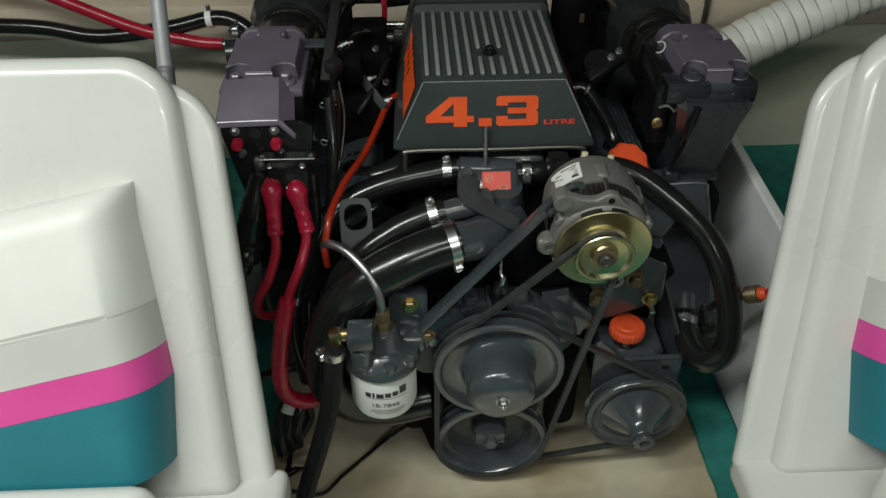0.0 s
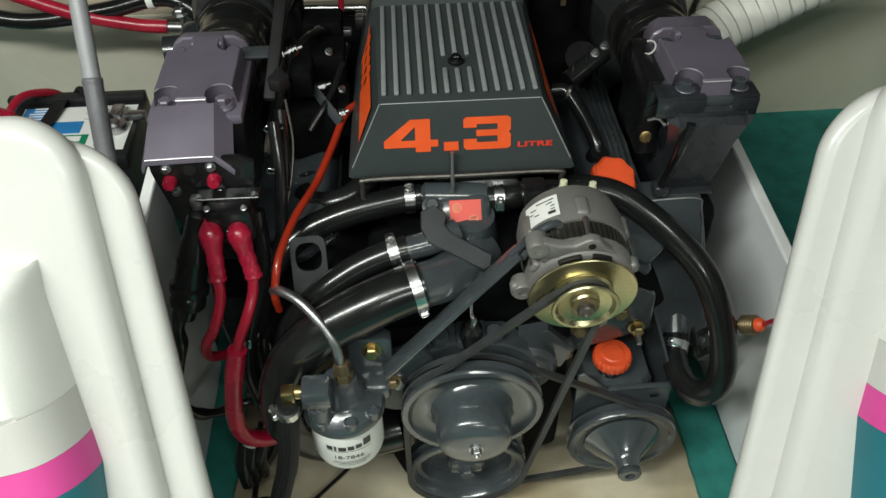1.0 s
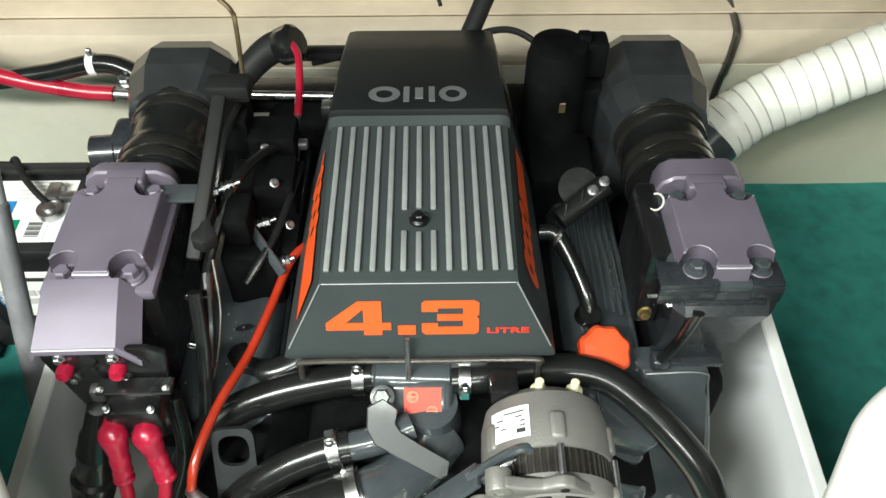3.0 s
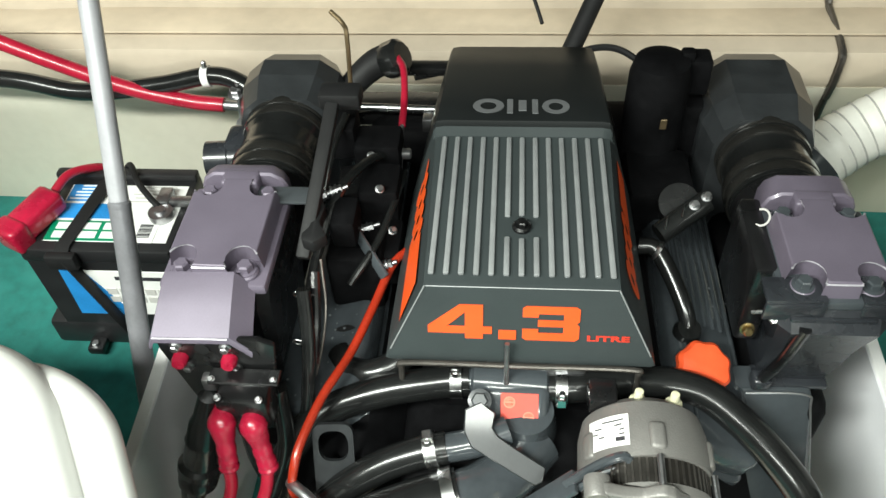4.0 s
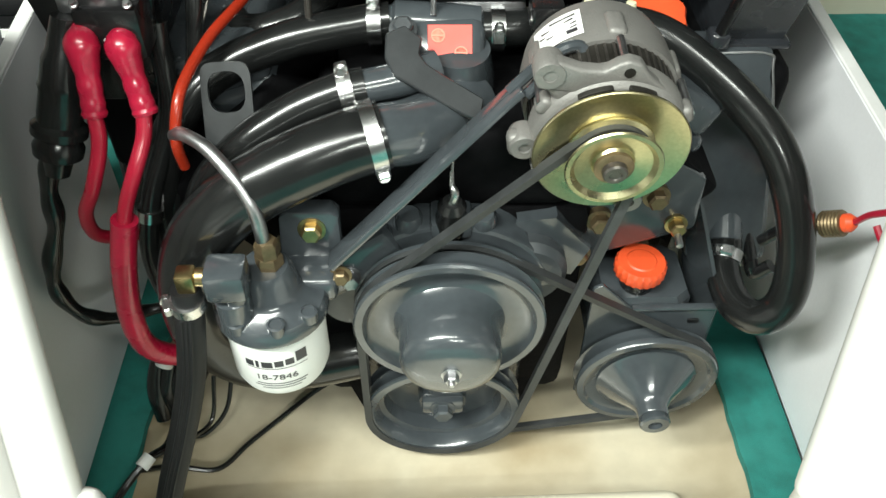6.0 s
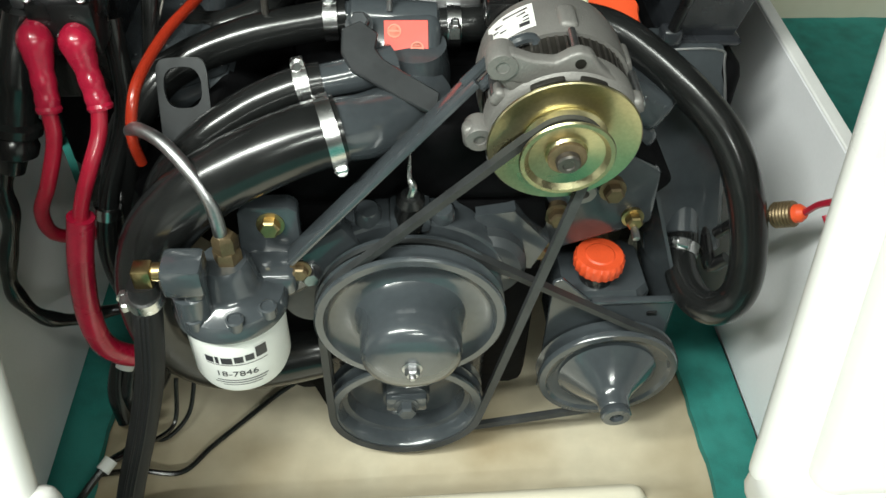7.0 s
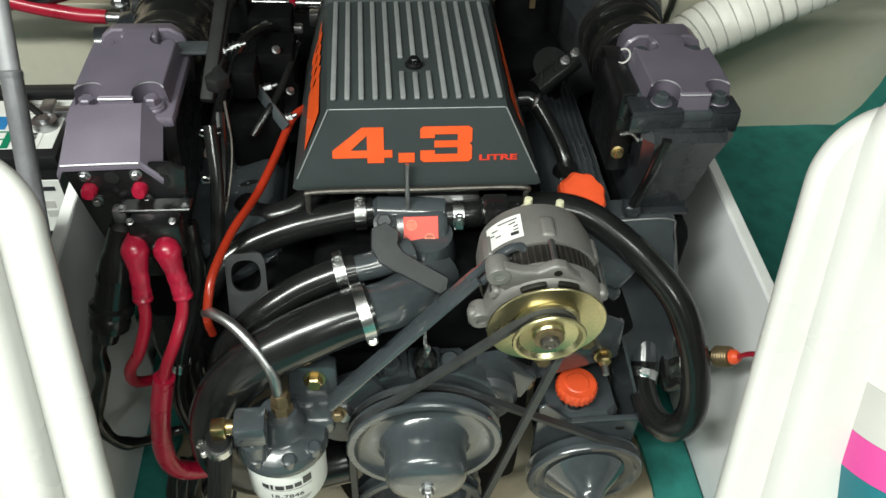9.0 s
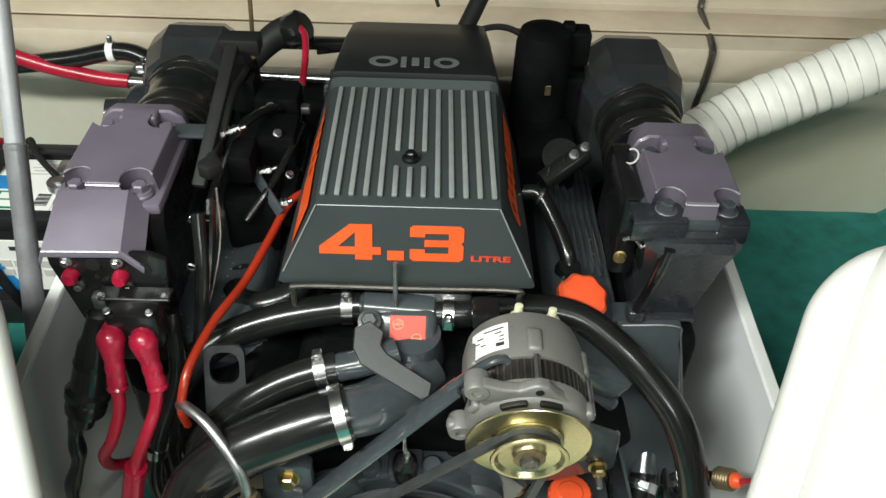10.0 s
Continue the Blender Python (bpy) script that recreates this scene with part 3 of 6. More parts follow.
    for s in (-1, 1):
        part("highlight_line", tube(B(), [(s * 0.1, 1.0448, 0.6886), (s * 0.139, 1.0205, 0.6115)], 0.0009, 6), RIB, t, "pale highlight painted along the edge")
    # maker's badge as plain shapes
    for k, (x, w) in enumerate(((-0.0425, 0.034), (0.0, 0.042), (0.041, 0.034))):
        bm = B()
        if k == 1:
            for q in (-0.0155, 0.0155):
                rbox(bm, (x + q, 0, 0), (0.0075, 0.035, 0.0012), 0.0004, 1, Matrix.Translation((0, 1.327, 0.7083)) @ pose(0, 0, 0, -7.1, 0, 0))
            rbox(bm, (x, 0.002, 0), (0.010, 0.026, 0.0012), 0.0004, 1, Matrix.Translation((0, 1.327, 0.7083)) @ pose(0, 0, 0, -7.1, 0, 0))
        else:
            mm = Matrix.Translation((x, 1.327, 0.7083)) @ pose(0, 0, 0, -7.1, 0, 0) @ Matrix.Diagonal((1.55 if k == 0 else 1.35, 1.3, 1, 1))
            n = 28
            ri, ro = [], []
            for j in range(n):
                a = 2 * math.pi * j / n
                ri.append(bm.verts.new(mm @ Vector((0.0065 * math.cos(a), 0.0075 * math.sin(a), 0))))
                ro.append(bm.verts.new(mm @ Vector((0.0125 * math.cos(a), 0.0135 * math.sin(a), 0))))
            for j in range(n):
                bm.faces.new((ri[j], ri[(j + 1) % n], ro[(j + 1) % n], ro[j]))
            g = bmesh.ops.extrude_face_region(bm, geom=list(bm.faces))
            for v in [e for e in g["geom"] if isinstance(e, bmesh.types.BMVert)]:
                v.co.z += 0.0008
        part("badge_shape", bm, BADGE, t, "plain silver badge shape")
    # bare chipped patches on the hood's shoulders
    for s in (-1, 1):
        for y, f, w, h, turn in ((1.314, 0.06, 0.02, 0.16, 0.3), (1.333, 0.16, 0.012, 0.22, 0.9), (1.347, 0.05, 0.014, 0.12, 1.7)):
            bm = B()
            rim = []
            for k in range(11):
                q = 2 * math.pi * k / 11
                g = 1 + 0.35 * math.sin(3 * q + turn) + 0.2 * math.sin(5 * q + 2 * turn)
                yy, ff_ = y + w * 0.5 * g * math.cos(q), max(0.0, f + h * 0.5 * g * math.sin(q))
                u = (yy - 1.304) / 0.056
                rim.append(bm.verts.new(Vector((s * (0.1086 - 0.002 * u), yy, 0.7025 - 0.007 * u)).lerp(Vector((s * (0.135 - 0.004 * u), yy, 0.608)), ff_) + Vector((s * 0.0016, 0, 0.0008))))
            bm.faces.new(rim)
            part("chipped_patch", bm, CHIP, t, "pale bare patch of chipped paint")
    # side decals: a tapering stripe and wavy blocks on the sloping flanks
    for s in (-1, 1):
        def flank(y, f):
            q = min(1.0, max(0.0, (y - 1.05) / 0.218))
            a = Vector((s * (0.1048 + 0.0048 * q), y, 0.6835))
            b = Vector((s * (0.142 - 0.005 * q), y, 0.608))
            return a.lerp(b, f) + Vector((s * 0.9, 0, 0.44)) * 0.0018

        def patch(name, label, y0, y1, f0, f1, slant, ends=0.0, n=10):
            """A flat patch on the flank, its two ends slanted and rounded."""
            bm = B()
            rows = []
            for i in range(n + 1):
                w = i / n
                pinch = ends * (2 * w - 1) ** 4
                rows.append([bm.verts.new(flank(y0 + (y1 - y0) * k / 3 + slant * (w - 0.5) + pinch * (1.5 - k) / 1.5 * (y1 - y0) * 0.5, f0 + (f1 - f0) * w)) for k in range(4)])
            for p, q in zip(rows, rows[1:]):
                for k in range(3):
                    bm.faces.new((p[k], p[k + 1], q[k + 1], q[k]))
            part(name, bm, DECAL, t, label)

        def loop(y, f, ry, rf, lean):
            """A flat open loop on the flank."""
            bm = B()
            n = 24
            ring = [[bm.verts.new(flank(y + q * ry * math.cos(6.2832 * i / n) + lean * q * math.sin(6.2832 * i / n), f + q * rf * math.sin(6.2832 * i / n))) for i in range(n)] for q in (0.3, 1.0)]
            for i in range(n):
                bm.faces.new((ring[0][i], ring[0][(i + 1) % n], ring[1][(i + 1) % n], ring[1][i]))
            part("side_shape", bm, DECAL, t, "orange side decal shape")

        def stripe(y0, y1, f0, f1, point, n=8):
            """A solid stripe whose front end runs out to a point on its lower side."""
            bm = B()
            rows = [[bm.verts.new(flank(y0 - point * i / n + (y1 - y0 + point * i / n) * k / 5, f0 + (f1 - f0) * i / n)) for k in range(6)] for i in range(n + 1)]
            for p, q in zip(rows, rows[1:]):
                for k in range(5):
                    bm.faces.new((p[k], p[k + 1], q[k + 1], q[k]))
            part("side_stripe", bm, DECAL, t, "orange side stripe")

        if s < 0:
            stripe(1.062, 1.138, 0.14, 0.62, 0.024)
            for k, rf in enumerate((0.27, 0.24, 0.24, 0.27)):
                loop(1.148 + 0.0245 * k, 0.36 - 0.02 * k, 0.0155, rf, -0.005)
            patch("side_shape", "orange side decal shape", 1.236, 1.252, 0.06, 0.24, -0.02, 0.4)
        else:
            stripe(1.188, 1.268, 0.14, 0.56, 0.014)
            for k, rf in enumerate((0.25, 0.2, 0.2, 0.23)):
                loop(1.09 + 0.0245 * k, 0.38 - 0.012 * k, 0.0165, rf, -0.007)
    return t


engine_cover()


# ---- exhaust manifolds, elbows and bellows ----
def notched(cx, y0, y1, hw, bx, by0, by1, r, n=9):
    """Plan outline of a cap whose corners are cut back in arcs round the bolts; also the arcs by themselves."""
    out, arcs = [], []
    for sx, sy in ((1, -1), (1, 1), (-1, 1), (-1, -1)):
        c = (cx + sx * bx, by0 if sy < 0 else by1)
        edge = y0 if sy < 0 else y1
        dx, dy = hw - bx, abs(edge - c[1])
        a = math.atan2(-sy * math.sqrt(r * r - dx * dx), sx * dx)
        b = math.atan2(sy * dy, -sx * math.sqrt(r * r - dy * dy))
        mid = math.atan2(-sy, -sx)
        d0 = (a - mid + math.pi) % (2 * math.pi) - math.pi
        d1 = (b - mid + math.pi) % (2 * math.pi) - math.pi
        arc = [(c[0] + r * math.cos(mid + d0 + (d1 - d0) * k / n), c[1] + r * math.sin(mid + d0 + (d1 - d0) * k / n)) for k in range(n + 1)]
        if sx * sy < 0:
            arc = arc[::-1]
        arcs.append(arc)
        out += arc
    return out, arcs


def manifold(sgn):
    left = sgn < 0
    cx = -0.3257 if left else 0.3235
    zt = 0.708 if left else 0.694
    y0, y1 = (1.046, 1.187) if left else (1.057, 1.184)
    t = thing("exhaust_manifold", (cx, 1.1, 0.4), "dark exhaust manifold with a purple-grey painted cap", "exhaust manifold", "exhaust manifolds")
    # body
    rings = []
    waist, lean = (0.046, 0.0) if left else (0.042, 0.034)
    for z, w, f in ((0.18, 0.042, 1.05), (0.30, 0.046, 1.04), (0.48, waist - 0.006, 1.048 + lean), (0.53, waist, 1.042 + lean * 0.7), (0.60, waist + 0.006, 1.038 + lean * 0.3), (zt - 0.055, 0.055, 1.035), (zt - 0.035, 0.057, y0 - 0.004)):
        rings.append([Vector((cx + x * w, y, z)) for x, y in ((-1, f + 0.012), (-0.8, f), (0.8, f), (1, f + 0.012), (1, y1 + 0.004), (-1, y1 + 0.004))])
    part("body", loft(B(), rings), DEEP if not left else BLACK, t)
    part("log", rbox(B(), (cx, 1.25, 0.42), (0.09, 0.42, 0.14), 0.02, 3), DARK, t)
    part("flange", rbox(B(), (cx, (y0 + y1) / 2, zt - 0.03), (0.116, y1 - y0 + 0.012, 0.014), 0.004, 2), PURPLE if left else GREY, t)
    bm = B()
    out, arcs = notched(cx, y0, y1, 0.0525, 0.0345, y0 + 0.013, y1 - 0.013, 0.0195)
    lo = [bm.verts.new((x, y, zt - 0.03)) for x, y in out]
    hi = [bm.verts.new((cx + (x - cx) * 0.9, (y0 + y1) / 2 + (y - (y0 + y1) / 2) * 0.97, zt)) for x, y in out]
    n = len(out)
    for i in range(n):
        bm.faces.new((lo[i], lo[(i + 1) % n], hi[(i + 1) % n], hi[i]))
    bm.faces.new(hi)
    ed = [e for e in bm.edges if all(v in set(hi) for v in e.verts)]
    bmesh.ops.bevel(bm, geom=ed, offset=0.0045, segments=3, affect="EDGES", profile=0.5, clamp_overlap=True)
    cap_part = part("cap", bm, PURPLE, t, "purple-grey painted cap")
    # thin pale tubes draw the highlight round each bolt recess and front edge
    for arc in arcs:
        part("worn_rim", tube(B(), [(cx + (x - cx) * 0.9, (y0 + y1) / 2 + (y - (y0 + y1) / 2) * 0.97, zt - 0.0022) for x, y in arc], 0.0013, 6, 2), EDGEGLINT, cap_part, "worn edge of a bolt recess with a painted highlight")
    part("front_edge", tube(B(), [(cx - 0.018, y0 + 0.0012, zt - 0.003), (cx, y0 + 0.001, zt - 0.003), (cx + 0.018, y0 + 0.0012, zt - 0.003)], 0.0012, 6), EDGEGLINT, cap_part, "worn edge with a painted highlight")
    part("cap_neck", rbox(B(), (cx, y1 + 0.003, zt - 0.014), (0.044, 0.024, 0.026), 0.004, 3), PURPLE, t)
    back = 0.0 if left else 0.016
    part("cap_tail", loft(B(), [[Vector((cx + x * w, y, z + dz)) for x, z in ((-1, zt - 0.05), (-1, zt - 0.022), (-0.9, zt - 0.01), (-0.66, zt - 0.002), (0.66, zt - 0.002), (0.9, zt - 0.01), (1, zt - 0.022), (1, zt - 0.05))] for y, w, dz in ((y1 + 0.007, 0.05, -0.002), (y1 + 0.010, 0.052, 0.0), (y1 + 0.024 + back, 0.05, -0.001), (y1 + 0.033 + back, 0.046, -0.008), (y1 + 0.036 + back, 0.042, -0.016))]), PURPLE, t)
    y1 += 0.022 + back
    for bx in (-0.0345, 0.0345):
        for by in (y0 + 0.013, y1 - back - 0.035):
            bm = B()
            lathe(bm, [(0.0135, 0), (0.0135, 0.006), (0.012, 0.008), (0.0, 0.008)], AX((cx + bx, by, zt - 0.026)), 22)
            part("boss", bm, PURPLE, t)
            bm = B()
            hexbolt(bm, (cx + bx, by, zt - 0.0185), (0, 0, 1), 0.0085, 0.009)
            part("bolt", bm, PURPLE if left else GREY, t)
    if left:
        # sloping front plate
        rings = [[Vector((cx + x * w, y, z)) for x, z in ((-1, z0 - 0.004), (-0.9, z0 + 0.008), (0.5, z0 + 0.01), (0.84, z0 - 0.012), (0.82, z0 - 0.016), (0.48, z0 + 0.006), (-0.88, z0 + 0.004), (-0.98, z0 - 0.008))] for y, w, z0 in ((1.047, 0.054, 0.69), (1.04, 0.0545, 0.688), (1.012, 0.0565, 0.674), (0.984, 0.059, 0.659), (0.982, 0.059, 0.655))]
        part("front_plate", loft(B(), rings), PURPLE, t)
        # the plate's edge highlight, drawn as a pale tube
        part("plate_edge", tube(B(), [(cx - 0.052, 0.9825, 0.6665), (cx, 0.9825, 0.668), (cx + 0.028, 0.9825, 0.668)], 0.0011, 6, 2), EDGEGLINT, t, "worn edge with a painted highlight")
    else:
        # front bracket: two ears under the bolts, joined by a web, with a rod and foot below
        for bx, w in ((-0.043, 0.062), (0.04, 0.034)):
            part("bracket_ear", rbox(B(), (cx + bx, 1.066, zt - 0.022), (w, 0.034, 0.006), 0.0026, 2), DEEP, t)
            part("ear_web", rbox(B(), (cx + bx, 1.050, zt - 0.036), (w, 0.006, 0.026), 0.0026, 2), DEEP, t)
        part("bracket_web", rbox(B(), (cx - 0.002, 1.046, zt - 0.05), (0.088, 0.006, 0.018), 0.0026, 2), DEEP, t)
        part("brace_rod", tube(B(), [(cx - 0.03, 1.038, zt - 0.05), (cx - 0.036, 1.044, 0.585), (cx - 0.04, 1.064, 0.515)], 0.0065, 12), BLACK, t)
        part("foot", rbox(B(), (cx - 0.04, 1.066, 0.512), (0.022, 0.022, 0.02), 0.005, 3), DEEP, t)
        part("shoulder", rbox(B(), (cx - 0.004, 1.078, 0.503), (0.086, 0.03, 0.008), 0.003, 2), DEEP, t)
    zc = zt - 0.098
    part("elbow", lathe(B(), [(0.054, -0.06), (0.056, 0.0), (0.056, 0.06), (0.0, 0.06)], AX((cx, y1 - 0.01, zc), (0, 1, 0.0)), 36), BLACK, t)
    yb = y1 + 0.052
    bw = []
    for i in range(25):
        h = (0.15 if left else 0.12) * i / 24
        bw.append((0.0585 - (0.0025 if 9 <= i <= 15 else 0.0), h))
    bell = part("bellows", lathe(B(), bw, AX((cx, yb, zc), (0, 1, 0)), 40), RUBBER, t, "black rubber exhaust bellows")
    for h in (0.014, 0.034, 0.112, 0.132) if left else (0.014, 0.034, 0.084, 0.104):
        part("band_clamp", lathe(B(), [(0.0575, -0.0075), (0.0605, -0.007), (0.061, -0.004), (0.061, 0.004), (0.0605, 0.007), (0.0575, 0.0075)], AX((cx, yb + h, zc), (0, 1, 0)), 40), CLAMPDARK, bell, "dark glossy band clamp")
    # down pipe with a chamfered head
    ya, yc = yb + (0.128 if left else 0.1), yb + (0.24 if left else 0.255)
    rings = []
    for y, k in ((ya, 0.86), (ya + 0.045, 1.0), (yc - 0.03, 1.0), (yc, 0.85)):
        top = zc + 0.069 * k
        rings.append([Vector((cx + x * k, y, z)) for x, z in ((-0.076, 0.12), (-0.076, zc + 0.02 * k), (-0.066, zc + 0.048 * k), (-0.04, top), (0.04, top), (0.066, zc + 0.048 * k), (0.076, zc + 0.02 * k), (0.076, 0.12))])
    dp_part = part("down_pipe", loft(B(), rings), PIPE, t)
    for pg in dp_part.data.polygons:
        pg.use_smooth = False
    return t


manifold(-1)
manifold(1)


# ---- pulleys and belts ----
ALT, WP, CR, PS = (0.131, 0.538), (0.002, 0.312), (-0.002, 0.125), (0.236, 0.170)
LEANING = 0.05  # the pulley faces look slightly down


def pulley(name, c, prof, y, label, material, seg=56):
    t = thing(name, (c[0], y, c[1]), label, "pulley", "pulleys of the engine")
    m = AX((c[0], y, c[1]), (0, -1, -LEANING))
    part("sheave", lathe(B(), prof, m, seg), material, t)
    return t, m


def groove(r, w=0.013, d=0.012):
    return [(r, 0.0), (r - d, w * 0.38), (r - d, w * 0.62), (r, w)]


t, m = pulley("water_pump_pulley", WP, [(0.0, -0.028), (0.09, -0.028)] + [(r, h - 0.026) for r, h in groove(0.0985)] + [(r, h - 0.0115) for r, h in groove(0.0985)] + [(0.0985, 0.004), (0.0965, 0.006), (0.089, 0.006), (0.0865, 0.001), (0.082, -0.004), (0.074, -0.006), (0.064, -0.006), (0.057, -0.003), (0.0535, 0.003), (0.0518, 0.014), (0.0514, 0.024), (0.0508, 0.042), (0.049, 0.049), (0.0445, 0.0545), (0.036, 0.058), (0.027, 0.06), (0.014, 0.061), (0.0, 0.061)], 0.852, "dark grey water pump pulley with domed hub on the engine's front", GREY)
bm = B()
hexbolt(bm, (WP[0], 0.792, WP[1] - 0.003), (0, -1, -LEANING), 0.0075, 0.008)
lathe(bm, [(0.0035, 0.008), (0.0035, 0.0125), (0.0025, 0.014), (0, 0.014)], AX((WP[0], 0.792, WP[1] - 0.003), (0, -1, -LEANING)), 14)
part("hub_nut", bm, DULLSTEEL, t, "bright steel nut")
t, m = pulley("crankshaft_pulley", CR, [(0.0, -0.042), (0.08, -0.042), (0.088, -0.03)] + [(r, h - 0.028) for r, h in groove(0.0925)] + [(r, h - 0.0135) for r, h in groove(0.0925)] + [(0.0925, 0.002), (0.0905, 0.004), (0.082, 0.004), (0.0795, 0.0), (0.0775, -0.014), (0.071, -0.016), (0.069, -0.034), (0.03, -0.036), (0.028, -0.014), (0.0, -0.014)], 0.868, "dark grey dished crankshaft pulley low on the engine", GREY)
bm = B()
rbox(bm, (CR[0], 0.879, CR[1]), (0.05, 0.012, 0.026), 0.004, 2)
part("hub_plate", bm, GREY, t)
bm = B()
hexbolt(bm, (CR[0], 0.873, CR[1]), (0, -1, 0), 0.0115, 0.012)
part("crank_bolt", bm, GREY, t)
t, m = pulley("power_steering_pulley", PS, [(0.0, -0.024), (0.078, -0.024)] + [(r, h - 0.022) for r, h in groove(0.083, 0.015)] + [(0.083, -0.004), (0.081, -0.001), (0.074, -0.001), (0.071, -0.005), (0.062, -0.008), (0.05, -0.006), (0.0, -0.006)], 0.873, "dark grey power steering pulley with a cone-shaped hub", GREY)
part("hub", lathe(B(), [(0.0, -0.005), (0.058, -0.0055), (0.055, -0.004), (0.04, 0.010), (0.024, 0.024), (0.018, 0.034), (0.0175, 0.043), (0.0165, 0.0445), (0.0175, 0.046), (0.0175, 0.053), (0.0155, 0.055), (0.008, 0.055), (0.007, 0.05), (0.0, 0.05)], m, 48), GREY, t, "cone-shaped hub with a nose")

t = thing("drive_belt", (0, 0.84, 0.2), "worn black V-belt round alternator, water pump and crankshaft pulleys", "belt", "drive belts")
part("belt_loop", belt(B(), [(ALT[0], ALT[1], 0.031), (WP[0], WP[1], 0.0945), (CR[0], CR[1], 0.0905)], 0.857), BELT, t)
t = thing("drive_belt", (0, 0.86, 0.2), "worn black V-belt round the power steering and crankshaft pulleys", "belt", "drive belts")
part("belt_loop", belt(B(), [(PS[0], PS[1], 0.082), (WP[0], WP[1], 0.0945), (CR[0], CR[1], 0.0905)], 0.8765), BELT, t)


# ---- alternator ----
def alternator():
    t = thing("alternator", (ALT[0], 0.92, ALT[1] - 0.07), "grey cast alternator with a yellow-zinc pulley and fan plate", "alternator")
    m = AX((ALT[0], 0.85, ALT[1]), (0, -1, -0.1)) @ Matrix.Translation((0, 0, 0.84))

    mf = m.copy()
    m = m @ Matrix.Translation((0, 0, 0.024))

    def L(prof, seg=48, at=None):
        return lathe(B(), [(r, -y) for r, y in prof], at or m, seg)

    part("front_housing", L([(0.0, 0.871), (0.046, 0.872), (0.056, 0.8745), (0.063, 0.879), (0.0655, 0.884), (0.066, 0.899), (0.0, 0.899)]), ALU, t)
    st = part("stator", L([(0.0, 0.899), (0.0635, 0.899), (0.0635, 0.925), (0.0, 0.925)]), STATOR, t, "brown laminated stator ring")
    for k in range(56):
        a = 2 * math.pi * k / 56
        part("lamination", rbox(B(), (0, 0, 0), (0.0022, 0.0022, 0.026), 0.0, 1, m @ pose(0, 0, 0, 0, 0, math.degrees(a)) @ pose(0.0632, 0, -0.912)), GUNMETAL, st)
    part("rear_housing", L([(0.0, 0.925), (0.0672, 0.925), (0.0682, 0.936), (0.067, 0.966), (0.062, 0.986), (0.05, 0.996), (0.0, 0.998)]), ALU, t)
    for a in (20, 86, 150, 215, 335):
        mm = m @ pose(0, 0, 0, 0, 0, a)
        bm = B()
        rbox(bm, (0.065, 0, -0.889), (0.013, 0.017, 0.018), 0.005, 3, mm)
        part("bolt_boss", bm, ALU, t)
        part("bolt_boss", rbox(B(), (0.0655, 0, -0.946), (0.012, 0.017, 0.03), 0.005, 3, mm), ALU, t)
        bm = B()
        lathe(bm, [(0.0035, -0.925), (0.0035, -0.884), (0.0, -0.884)], mm @ pose(0.069, 0, 0), 10)
        part("through_bolt", bm, DULLSTEEL, t)
    # ears
    for a, ln in ((130, 0.088), (292, 0.086), (188, 0.07)):
        mm = m @ pose(0, 0, 0, 0, 0, a)
        bm = B()
        rbox(bm, (0.062, 0, -0.888), (0.045, 0.024, 0.016), 0.006, 3, mm)
        lathe(bm, [(0.0, -0.9), (0.0125, -0.9), (0.013, -0.896), (0.013, -0.88), (0.012, -0.878), (0.0055, -0.878), (0.005, -0.884), (0.0, -0.884)], mm @ pose(ln, 0, 0), 24)
        part("ear", bm, ALU, t)
    arch = [(-0.066, 0.054), (-0.064, 0.076), (-0.05, 0.08), (-0.032, 0.073), (-0.014, 0.071), (-0.004, 0.078), (0.004, 0.081), (0.014, 0.078), (0.022, 0.066), (0.04, 0.05), (0.0, 0.045)]
    part("web", prism(B(), arch, -0.892, -0.879, m, 0.003, 3), ALU, t)
    part("bolt_hole", lathe(B(), [(0.0045, 0.0), (0.0045, 0.0006), (0.0, 0.0006)], m @ pose(0.005, 0.0705, -0.879), 16), STATOR, t)
    for a0, a1 in ((60, 84), (96, 124)):
        vent = [(0.0605 * math.cos(math.radians(a0 + (a1 - a0) * k / 8)), 0.0605 * math.sin(math.radians(a0 + (a1 - a0) * k / 8))) for k in range(9)]
        vent += [(0.0545 * math.cos(math.radians(a1 - (a1 - a0) * k / 8)), 0.0545 * math.sin(math.radians(a1 - (a1 - a0) * k / 8))) for k in range(9)]
        part("vent_slot", prism(B(), vent, -0.8795, -0.872, m, 0.0015, 2), STATOR, t, "dark vent slot in the housing")
    disc = part("fan_plate", L([(0.0, 0.842), (0.05, 0.842), (0.0645, 0.838), (0.0655, 0.839), (0.0655, 0.8405), (0.05, 0.845), (0.03, 0.86), (0.0, 0.86)], 64, mf), ZINC, t, "yellow-zinc plated fan plate")
    pl = part("pulley", L([(0.0, 0.844), (0.034, 0.844), (0.037, 0.8415), (0.037, 0.8395), (0.025, 0.8335), (0.025, 0.830), (0.0395, 0.8225), (0.0405, 0.821), (0.0395, 0.8195), (0.036, 0.8195), (0.032, 0.824), (0.018, 0.8265), (0.0165, 0.824), (0.0, 0.824)], 56, mf), ZINC, t, "yellow-zinc plated pulley")
    part("lock_washer", L([(0.0, 0.824), (0.0165, 0.824), (0.0165, 0.8205), (0.014, 0.819), (0.0, 0.819)], 28, mf), BRONZE, pl)
    part("shaft_nut", L([(0.0, 0.8135), (0.0045, 0.8135), (0.0055, 0.8125), (0.0088, 0.8125), (0.0102, 0.8138), (0.0105, 0.819), (0.0, 0.819)], 28, mf), GUNMETAL, pl, "dark metal shaft nut")
